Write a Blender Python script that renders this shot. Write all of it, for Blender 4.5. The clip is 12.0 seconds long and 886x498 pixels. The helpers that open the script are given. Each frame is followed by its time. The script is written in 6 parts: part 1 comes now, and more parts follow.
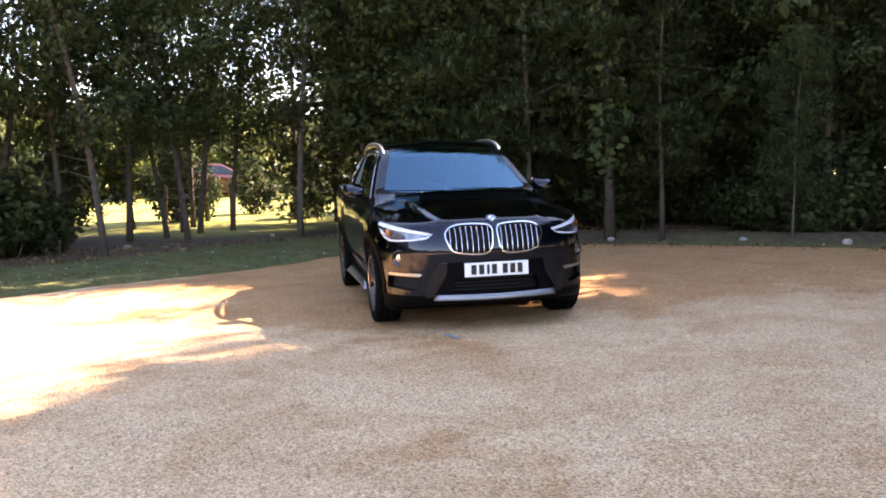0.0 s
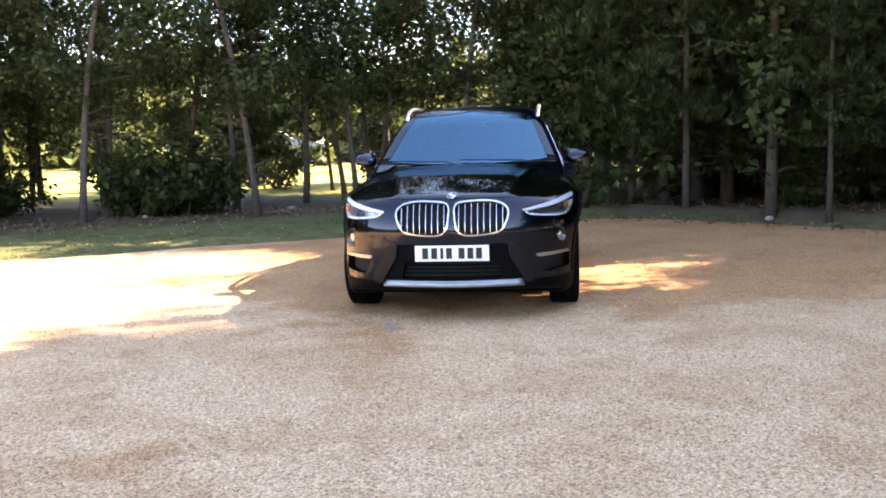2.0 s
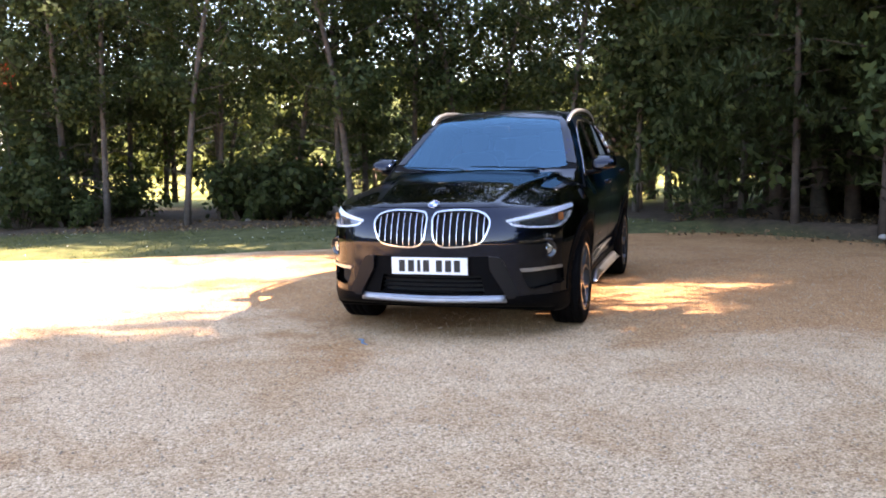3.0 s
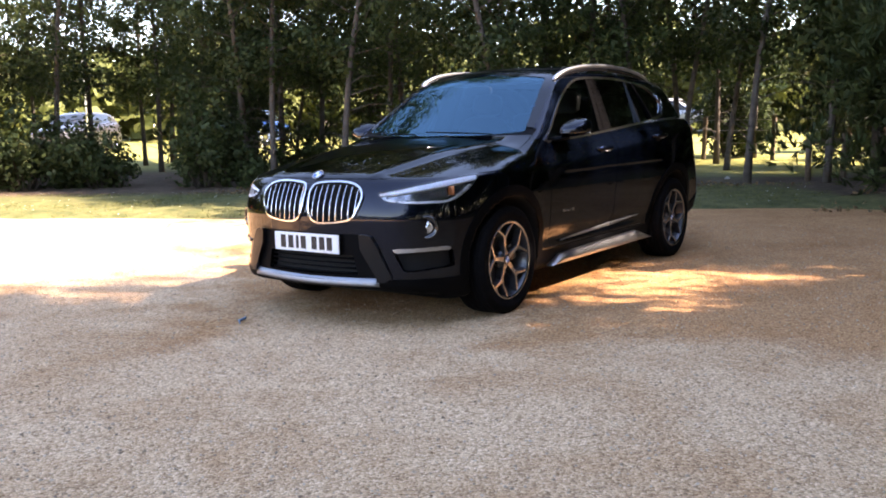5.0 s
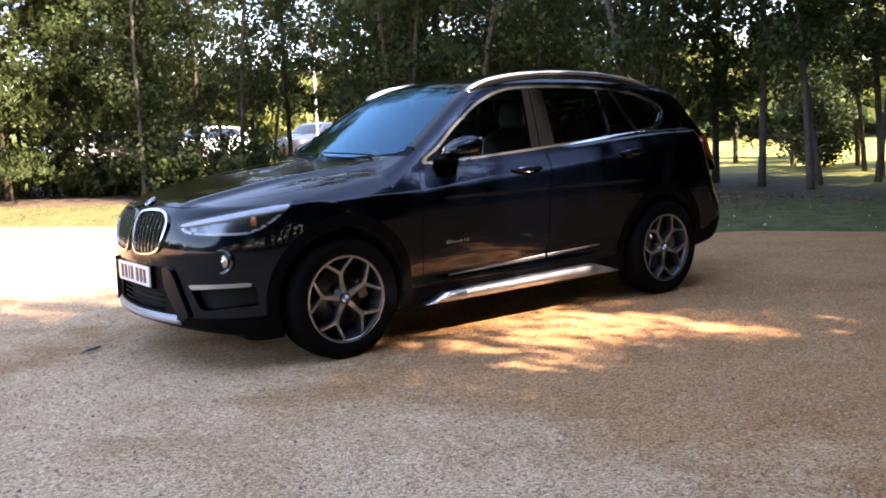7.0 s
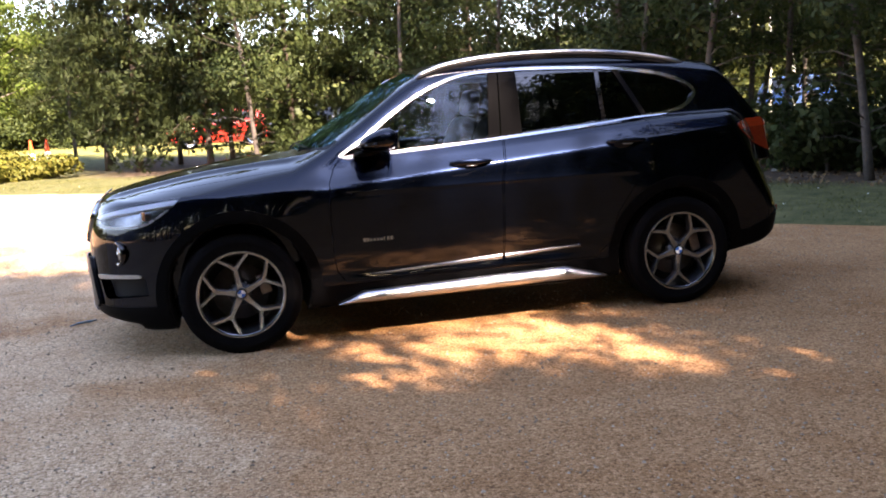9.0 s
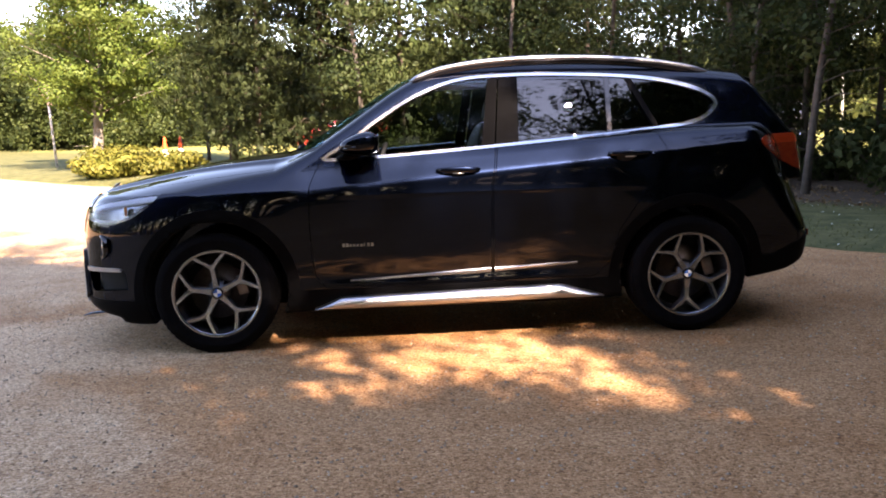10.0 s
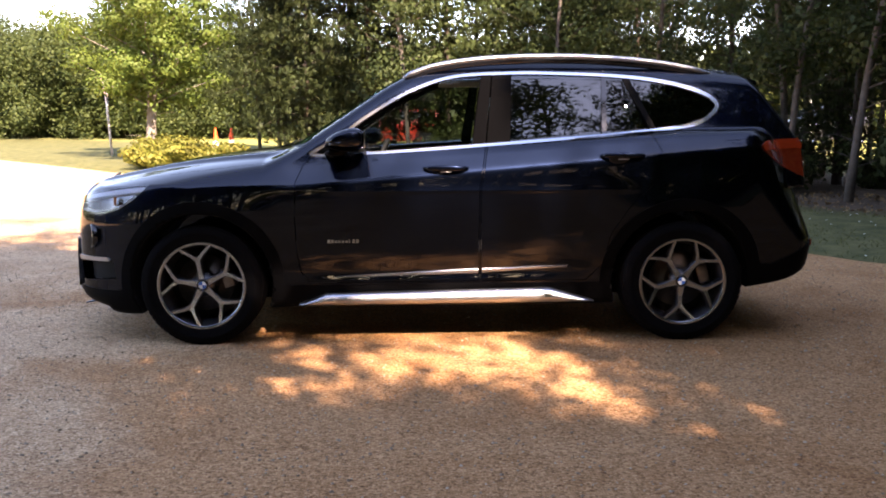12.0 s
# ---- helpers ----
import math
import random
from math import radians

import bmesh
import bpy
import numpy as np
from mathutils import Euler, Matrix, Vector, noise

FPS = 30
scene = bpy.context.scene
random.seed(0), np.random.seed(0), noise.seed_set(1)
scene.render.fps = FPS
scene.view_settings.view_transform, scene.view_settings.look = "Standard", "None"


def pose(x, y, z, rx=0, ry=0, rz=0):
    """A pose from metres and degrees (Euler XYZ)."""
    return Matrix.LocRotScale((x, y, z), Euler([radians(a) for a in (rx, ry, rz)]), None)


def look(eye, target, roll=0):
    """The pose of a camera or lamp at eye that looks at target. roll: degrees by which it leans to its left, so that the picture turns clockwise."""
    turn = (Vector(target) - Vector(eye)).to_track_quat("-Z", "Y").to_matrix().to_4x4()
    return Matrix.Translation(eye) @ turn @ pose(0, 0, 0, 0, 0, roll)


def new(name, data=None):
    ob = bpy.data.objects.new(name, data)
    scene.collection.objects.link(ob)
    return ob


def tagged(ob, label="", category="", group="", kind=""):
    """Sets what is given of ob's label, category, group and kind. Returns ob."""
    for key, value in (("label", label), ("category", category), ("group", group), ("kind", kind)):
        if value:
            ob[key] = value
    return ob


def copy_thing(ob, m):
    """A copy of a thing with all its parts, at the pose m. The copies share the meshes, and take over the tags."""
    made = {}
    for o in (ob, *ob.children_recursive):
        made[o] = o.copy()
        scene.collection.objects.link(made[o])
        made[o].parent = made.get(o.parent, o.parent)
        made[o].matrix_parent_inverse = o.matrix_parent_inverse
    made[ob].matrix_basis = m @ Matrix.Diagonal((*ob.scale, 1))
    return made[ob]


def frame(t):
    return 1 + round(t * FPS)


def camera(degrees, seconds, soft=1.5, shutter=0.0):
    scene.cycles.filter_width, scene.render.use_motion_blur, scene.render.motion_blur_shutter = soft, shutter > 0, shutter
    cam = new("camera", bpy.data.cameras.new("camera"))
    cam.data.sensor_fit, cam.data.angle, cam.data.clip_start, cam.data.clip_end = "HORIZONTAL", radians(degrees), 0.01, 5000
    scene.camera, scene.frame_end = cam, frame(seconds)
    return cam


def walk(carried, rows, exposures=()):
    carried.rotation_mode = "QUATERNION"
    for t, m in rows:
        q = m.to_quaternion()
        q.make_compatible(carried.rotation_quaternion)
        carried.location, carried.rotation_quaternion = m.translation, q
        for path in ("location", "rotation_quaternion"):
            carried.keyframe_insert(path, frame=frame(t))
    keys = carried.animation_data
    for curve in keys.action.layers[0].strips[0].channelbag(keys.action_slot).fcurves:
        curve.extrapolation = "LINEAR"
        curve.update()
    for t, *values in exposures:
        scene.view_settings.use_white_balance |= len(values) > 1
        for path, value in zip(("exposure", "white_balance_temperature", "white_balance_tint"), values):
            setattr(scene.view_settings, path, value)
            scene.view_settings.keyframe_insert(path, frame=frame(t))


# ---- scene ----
cam = camera(51.9, 12.0, soft=1.85)
PATH = [
    (0, (9.119, -1.838, 1.294), (7.167, -1.441, 1.119), -2.1),
    (0.5, (9.058, -1.211, 1.261), (7.08, -0.973, 1.085), -1.6),
    (1, (8.898, -0.549, 1.264), (6.913, -0.394, 1.077), -1.5),
    (1.5, (8.726, 0.085, 1.264), (6.739, 0.035, 1.048), -1.5),
    (2, (8.448, 0.672, 1.278), (6.476, 0.441, 1.041), -1.6),
    (2.5, (8.176, 1.296, 1.279), (6.235, 0.876, 1.04), -0.9),
    (2.7, (8.023, 1.515, 1.246), (6.097, 1.024, 1.02), -0.9),
    (4.3, (6.73, 3.168, 1.203), (5.002, 2.191, 0.957), -2.4),
    (4.5, (6.541, 3.366, 1.208), (4.853, 2.327, 0.943), -2.2),
    (5, (6.07, 3.818, 1.192), (4.466, 2.656, 0.913), -1.4),
    (5.5, (5.571, 4.242, 1.19), (4.046, 2.977, 0.921), -3.4),
    (6, (4.987, 4.548, 1.157), (3.587, 3.143, 0.902), -2.6),
    (6.5, (4.407, 4.829, 1.17), (3.107, 3.332, 0.909), -2.7),
    (6.7, (4.171, 4.96, 1.204), (2.915, 3.425, 0.945), -2.4),
    (8.3, (2.222, 5.745, 1.217), (1.492, 3.902, 0.952), -3.7),
    (8.5, (1.972, 5.802, 1.276), (1.322, 3.934, 0.98), -3.4),
    (9, (1.405, 5.94, 1.263), (0.938, 4.019, 0.965), -3.3),
    (9.5, (0.914, 5.924, 1.215), (0.58, 3.973, 0.932), -2.3),
    (10, (0.503, 5.894, 1.207), (0.336, 3.919, 0.94), -1.6),
    (10.5, (0.213, 5.864, 1.213), (0.192, 3.884, 0.93), -0.8),
    (11, (0.129, 5.842, 1.206), (0.132, 3.864, 0.915), -0.6),
    (11.5, (0.116, 5.842, 1.199), (0.106, 3.862, 0.915), -0.5),
    (12, (0.112, 5.851, 1.204), (0.068, 3.87, 0.933), -0.3),
]
EXPOSURES = [(0.0, 3.12, 9000, 28), (1.5, 3.42, 8800, 25), (2.5, 3.42, 8650, 25), (4.5, 3.12, 8450, 26), (6.5, 3.08, 8250, 25), (9.5, 2.86, 8500, 29), (12.0, 2.72, 8700, 31)]
walk(cam, [(t, look(eye, target, roll)) for t, eye, target, roll in PATH], EXPOSURES)

# ---- world and light ----
SUN_WAY = Vector((-0.22, 0.70, 0.66)).normalized()      # from the ground towards the sun
SUN_EL = math.asin(SUN_WAY.z)
world = bpy.data.worlds.new("sky")
scene.world = world
world.use_nodes = True
wn = world.node_tree
sky = wn.nodes.new("ShaderNodeTexSky")
sky.sky_type, sky.sun_disc = "NISHITA", False
sky.sun_elevation = SUN_EL
sky.sun_rotation = math.atan2(SUN_WAY.x, SUN_WAY.y)
sky.dust_density, sky.ozone_density = 0.1, 4.0
wn.links.new(sky.outputs[0], wn.nodes["Background"].inputs[0])
wn.nodes["Background"].inputs[1].default_value = 0.15
sun_data = bpy.data.lights.new("sun", "SUN")
sun_data.energy, sun_data.angle, sun_data.color = 5.0, radians(0.55), (1.0, 0.985, 0.955)
sun = new("sun", sun_data)
sun.matrix_world = look(SUN_WAY * 60, (0, 0, 0))

# ---- materials ----
def material(name, color=(0.5, 0.5, 0.5), rough=0.5, metal=0.0, coat=0.0, spec=0.5, grain=0.0, scale=20.0, bump=0.0,
             bump_scale=60.0, second=None, patch=0.0, patch_scale=2.0, emit=None, transmission=0.0, ior=1.45):
    """A node material: a base colour varied at two scales, with fine relief."""
    m = bpy.data.materials.new(name)
    m.use_nodes = True
    nt = m.node_tree
    b = nt.nodes["Principled BSDF"]
    b.inputs["Base Color"].default_value = (*color, 1)
    b.inputs["Roughness"].default_value = rough
    b.inputs["Metallic"].default_value = metal
    b.inputs["Coat Weight"].default_value = coat
    b.inputs["Coat Roughness"].default_value = 0.03
    b.inputs["Specular IOR Level"].default_value = spec
    b.inputs["Transmission Weight"].default_value = transmission
    b.inputs["IOR"].default_value = ior
    if emit:
        b.inputs["Emission Color"].default_value = (*emit[:3], 1)
        b.inputs["Emission Strength"].default_value = emit[3]
    tc = nt.nodes.new("ShaderNodeTexCoord")
    if grain or patch:
        last = None
        for k, (amount, sc) in enumerate(((grain, scale), (patch, patch_scale))):
            if not amount:
                continue
            n = nt.nodes.new("ShaderNodeTexNoise")
            n.inputs["Scale"].default_value = sc
            n.inputs["Detail"].default_value = 5
            n.inputs["Roughness"].default_value = 0.65
            nt.links.new(tc.outputs["Object"], n.inputs["Vector"])
            ramp = nt.nodes.new("ShaderNodeMapRange")
            ramp.inputs["From Min"].default_value, ramp.inputs["From Max"].default_value = 0.3, 0.7
            ramp.inputs["To Min"].default_value, ramp.inputs["To Max"].default_value = 0, amount
            nt.links.new(n.outputs["Fac"], ramp.inputs["Value"])
            mix = nt.nodes.new("ShaderNodeMix")
            mix.data_type = "RGBA"
            nt.links.new(ramp.outputs[0], mix.inputs[0])
            if last is None:
                mix.inputs[6].default_value = (*color, 1)
            else:
                nt.links.new(last, mix.inputs[6])
            to = second or tuple(c * 0.4 for c in color)
            mix.inputs[7].default_value = (*to, 1)
            last = mix.outputs[2]
        nt.links.new(last, b.inputs["Base Color"])
    if bump:
        n = nt.nodes.new("ShaderNodeTexNoise")
        n.inputs["Scale"].default_value = bump_scale
        n.inputs["Detail"].default_value = 4
        nt.links.new(tc.outputs["Object"], n.inputs["Vector"])
        bn = nt.nodes.new("ShaderNodeBump")
        bn.inputs["Strength"].default_value = bump
        bn.inputs["Distance"].default_value = 0.01
        nt.links.new(n.outputs["Fac"], bn.inputs["Height"])
        nt.links.new(bn.outputs[0], b.inputs["Normal"])
    return m


def leaf_material(name, color, second, back=0.35):
    """Leaves: two-tone by leaf and by tree, with light shining through."""
    m = bpy.data.materials.new(name)
    m.use_nodes = True
    nt = m.node_tree
    b = nt.nodes["Principled BSDF"]
    b.inputs["Roughness"].default_value = 0.6
    b.inputs["Specular IOR Level"].default_value = 0.2
    geo = nt.nodes.new("ShaderNodeNewGeometry")
    info = nt.nodes.new("ShaderNodeObjectInfo")
    mix = nt.nodes.new("ShaderNodeMix")
    mix.data_type = "RGBA"
    mix.inputs[6].default_value, mix.inputs[7].default_value = (*color, 1), (*second, 1)
    nt.links.new(geo.outputs["Random Per Island"], mix.inputs[0])
    hsv = nt.nodes.new("ShaderNodeHueSaturation")
    mr = nt.nodes.new("ShaderNodeMapRange")
    mr.inputs["To Min"].default_value, mr.inputs["To Max"].default_value = 0.75, 1.3
    nt.links.new(info.outputs["Random"], mr.inputs["Value"])
    nt.links.new(mr.outputs[0], hsv.inputs["Value"])
    nt.links.new(mix.outputs[2], hsv.inputs["Color"])
    nt.links.new(hsv.outputs[0], b.inputs["Base Color"])
    tr = nt.nodes.new("ShaderNodeBsdfTranslucent")
    nt.links.new(hsv.outputs[0], tr.inputs["Color"])
    ms = nt.nodes.new("ShaderNodeMixShader")
    ms.inputs[0].default_value = back
    nt.links.new(b.outputs[0], ms.inputs[1])
    nt.links.new(tr.outputs[0], ms.inputs[2])
    nt.links.new(ms.outputs[0], nt.nodes["Material Output"].inputs["Surface"])
    return m


def glass_material(name, tint, rough=0.0, ior=1.75, sheen=(1, 1, 1)):
    """Thin window glass: a clear tinted sheet with a mirror-like gloss."""
    m = bpy.data.materials.new(name)
    m.use_nodes = True
    nt = m.node_tree
    nt.nodes.remove(nt.nodes["Principled BSDF"])
    tr = nt.nodes.new("ShaderNodeBsdfTransparent")
    tr.inputs[0].default_value = (*tint, 1)
    gl = nt.nodes.new("ShaderNodeBsdfGlossy")
    gl.inputs["Roughness"].default_value = rough
    gl.inputs["Color"].default_value = (*sheen, 1)
    fr = nt.nodes.new("ShaderNodeFresnel")
    fr.inputs[0].default_value = ior
    ms = nt.nodes.new("ShaderNodeMixShader")
    nt.links.new(fr.outputs[0], ms.inputs[0])
    nt.links.new(tr.outputs[0], ms.inputs[1])
    nt.links.new(gl.outputs[0], ms.inputs[2])
    nt.links.new(ms.outputs[0], nt.nodes["Material Output"].inputs["Surface"])
    return m


PAINT = material("black_paint", (0.0030, 0.0056, 0.0135), rough=0.33, metal=1.0, coat=0.72)
PAINT.node_tree.nodes["Principled BSDF"].inputs["Specular Tint"].default_value = (0.03, 0.05, 0.12, 1)
PLASTIC = material("black_plastic", (0.0024, 0.0025, 0.0030), spec=0.05, rough=0.5, grain=0.5, scale=40, bump=0.1, bump_scale=400)
GLOSS = material("gloss_black", (0.005, 0.005, 0.006), rough=0.06, coat=0.5)
PILLAR = material("pillar_black", (0.002, 0.002, 0.0022), rough=0.05, spec=0.03)
CHROME = material("satin_chrome", (0.66, 0.66, 0.68), rough=0.14, metal=1.0)
SATIN = material("satin_aluminium", (0.44, 0.45, 0.47), rough=0.32, metal=1.0, grain=0.15, scale=30)
RUBBER = material("tyre_rubber", (0.004, 0.004, 0.0045), spec=0.03, rough=0.75, grain=0.4, scale=25, second=(0.010, 0.009, 0.0085), bump=0.15, bump_scale=120)
SKID = material("skid_satin", (0.26, 0.27, 0.29), rough=0.48, metal=1.0, grain=0.2, scale=30)
RIM_DARK = material("rim_grey", (0.045, 0.047, 0.053), rough=0.35, metal=0.6, coat=0.4)
RIM_FACE = material("rim_machined", (0.40, 0.41, 0.435), rough=0.24, metal=1.0, grain=0.15, scale=60)
STEEL = material("brake_steel", (0.22, 0.20, 0.19), rough=0.35, metal=0.9, grain=0.5, scale=30, second=(0.12, 0.07, 0.05))
STRUT = material("bumper_satin_black", (0.004, 0.0045, 0.006), spec=0.28, rough=0.28, bump=0.05, bump_scale=300)
DARK = material("dark_inner", (0.004, 0.004, 0.0045), rough=0.8, grain=0.3, scale=10)
LEATHER = material("black_leather", (0.018, 0.018, 0.02), rough=0.5, grain=0.4, scale=40, bump=0.2, bump_scale=150)
# sheen puts some of the sky's blue into the colour of the reflections
GLASS = glass_material("window_glass", (0.42, 0.47, 0.46), ior=1.6, sheen=(0.76, 0.90, 1.0))
SCREEN_GLASS = glass_material("windscreen_glass", (0.16, 0.19, 0.20), ior=2.35, sheen=(0.22, 0.50, 0.66))
GLASS_DARK = glass_material("privacy_glass", (0.05, 0.055, 0.06), ior=1.72, sheen=(0.92, 0.97, 1.0))
LENS = glass_material("lamp_lens", (0.97, 0.975, 0.98), ior=1.36)
REFLECTOR = material("lamp_reflector", (0.86, 0.88, 0.91), rough=0.3, metal=0.35)
LAMP_BOWL = material("lamp_bowl", (0.42, 0.43, 0.46), rough=0.2, metal=0.8, grain=0.95, scale=13, second=(0.035, 0.036, 0.04))
LIGHT_STRIP = material("light_strip", (0.88, 0.90, 0.94), rough=0.35, coat=0.3)
FOG_GLASS = material("fog_lamp_dish", (0.52, 0.53, 0.56), rough=0.14, metal=1.0)
RED_LENS = material("red_lens", (0.17, 0.012, 0.004), rough=0.12, coat=1.0, grain=0.5, scale=22, second=(0.30, 0.04, 0.008))
BRIGHT_RED = material("bright_red_lens", (0.40, 0.035, 0.008), rough=0.1, coat=1.0, grain=0.3, scale=30)
AMBER = material("amber_lens", (0.42, 0.12, 0.03), rough=0.15, coat=1.0)
WHITE = material("plate_white", (0.78, 0.78, 0.76), rough=0.35, coat=0.3, grain=0.1, scale=30)
BLACK_INK = material("plate_black", (0.01, 0.01, 0.012), rough=0.4)
BLUE = material("badge_blue", (0.02, 0.12, 0.42), rough=0.2, coat=1.0)
BADGE_WHITE = material("badge_white", (0.75, 0.76, 0.78), rough=0.2, coat=1.0)

# ---- mesh tools ----
def part(name, bm, mat, parent=None, label="", smooth=True, at=None):
    """Links a bmesh as one mesh object, under a thing or under a part."""
    me = bpy.data.meshes.new(name)
    bm.to_mesh(me)
    bm.free()
    me.materials.append(mat)
    if smooth:
        me.polygons.foreach_set("use_smooth", [True] * len(me.polygons))
    ob = new(name, me)
    if parent:
        ob.parent = parent
    if at is not None:
        ob.matrix_basis = at
    if label:
        ob["label"] = label
    return ob


def raw(name, v, f, mat, parent=None, label="", smooth=True, normals=None):
    """Links arrays of places and triangles (or quads) as one mesh object."""
    me = bpy.data.meshes.new(name)
    v, f = np.asarray(v, dtype=np.float32), np.asarray(f, dtype=np.int32)
    me.vertices.add(len(v))
    me.vertices.foreach_set("co", v.ravel())
    k = f.shape[1]
    me.loops.add(f.size)
    me.loops.foreach_set("vertex_index", f.ravel())
    me.polygons.add(len(f))
    me.polygons.foreach_set("loop_start", np.arange(len(f), dtype=np.int32) * k)
    me.polygons.foreach_set("use_smooth", np.full(len(f), smooth))
    me.materials.append(mat)
    me.update(calc_edges=True)
    if normals is not None:
        me.normals_split_custom_set_from_vertices([tuple(n) for n in normals])
    ob = new(name, me)
    if parent:
        ob.parent = parent
    if label:
        ob["label"] = label
    return ob


def empty(name, m=None):
    ob = new(name)
    if m is not None:
        ob.matrix_basis = m
    return ob


def box(bm, x0, x1, y0, y1, z0, z1, bevel=0.0, m=None):
    r = bmesh.ops.create_cube(bm, size=1)
    vs = r["verts"]
    for v in vs:
        v.co = Vector((x0 + (v.co.x + .5) * (x1 - x0), y0 + (v.co.y + .5) * (y1 - y0), z0 + (v.co.z + .5) * (z1 - z0)))
    if bevel:
        es = list({e for v in vs for e in v.link_edges})
        r = bmesh.ops.bevel(bm, geom=es, offset=bevel, segments=2, affect="EDGES", profile=0.6)
        vs = list({v for f in r["faces"] for v in f.verts} | {v for v in vs if v.is_valid})
    if m is not None:
        bmesh.ops.transform(bm, matrix=m, verts=[v for v in vs if v.is_valid])
    return bm


def tube(bm, pts, radii, sides=8, cap=True):
    """A tapered tube along points."""
    pts = [Vector(p) for p in pts]
    rings = []
    for i, p in enumerate(pts):
        d = (pts[min(i + 1, len(pts) - 1)] - pts[max(i - 1, 0)]).normalized()
        a = d.orthogonal().normalized() if i == 0 else (a - d * a.dot(d)).normalized()
        b = d.cross(a)
        r = radii[i] if hasattr(radii, "__len__") else radii
        rings.append([bm.verts.new(p + a * math.cos(k * 2 * math.pi / sides) * r + b * math.sin(k * 2 * math.pi / sides) * r) for k in range(sides)])
    for r0, r1 in zip(rings, rings[1:]):
        for k in range(sides):
            bm.faces.new((r0[k], r0[(k + 1) % sides], r1[(k + 1) % sides], r1[k]))
    if cap:
        bm.faces.new(rings[0][::-1])
        bm.faces.new(rings[-1])
    return bm


def lathe(bm, profile, sides=48, closed=False):
    """A turned body about the y axis, from (radius, y) pairs."""
    rings = [[bm.verts.new((r * math.cos(k * 2 * math.pi / sides), y, r * math.sin(k * 2 * math.pi / sides))) for k in range(sides)] for r, y in profile]
    pairs = list(zip(rings, rings[1:])) + ([(rings[-1], rings[0])] if closed else [])
    for a, b in pairs:
        for k in range(sides):
            bm.faces.new((a[k], b[k], b[(k + 1) % sides], a[(k + 1) % sides]))
    bmesh.ops.recalc_face_normals(bm, faces=bm.faces)
    return bm


def spline(pts, n=8, closed=True):
    """A smooth curve through points."""
    p = np.asarray(pts, float)
    k = len(p)
    out = []
    for i in range(k if closed else k - 1):
        if closed:
            a, b, c, d = p[(i - 1) % k], p[i], p[(i + 1) % k], p[(i + 2) % k]
        else:
            a, b, c, d = p[max(i - 1, 0)], p[i], p[i + 1], p[min(i + 2, k - 1)]
        for t in np.arange(n) / n:
            out.append(0.5 * (2 * b + (c - a) * t + (2 * a - 5 * b + 4 * c - d) * t * t + (3 * b - a - 3 * c + d) * t ** 3))
    if not closed:
        out.append(p[-1])
    return np.array(out)


def outline(u, v, poly):
    """Signed distance of places (u, v) from a closed outline, negative inside."""
    best, inside = np.full(len(u), 1e9), np.zeros(len(u), bool)
    for (x0, y0), (x1, y1) in zip(poly, np.roll(poly, -1, axis=0)):
        ex, ey = x1 - x0, y1 - y0
        t = np.clip(((u - x0) * ex + (v - y0) * ey) / (ex * ex + ey * ey + 1e-12), 0, 1)
        best = np.minimum(best, (u - x0 - t * ex) ** 2 + (v - y0 - t * ey) ** 2)
        inside ^= ((y0 > v) != (y1 > v)) & (u < (x1 - x0) * (v - y0) / (y1 - y0 + 1e-12) + x0)
    return np.sqrt(best) * np.where(inside, -1, 1)


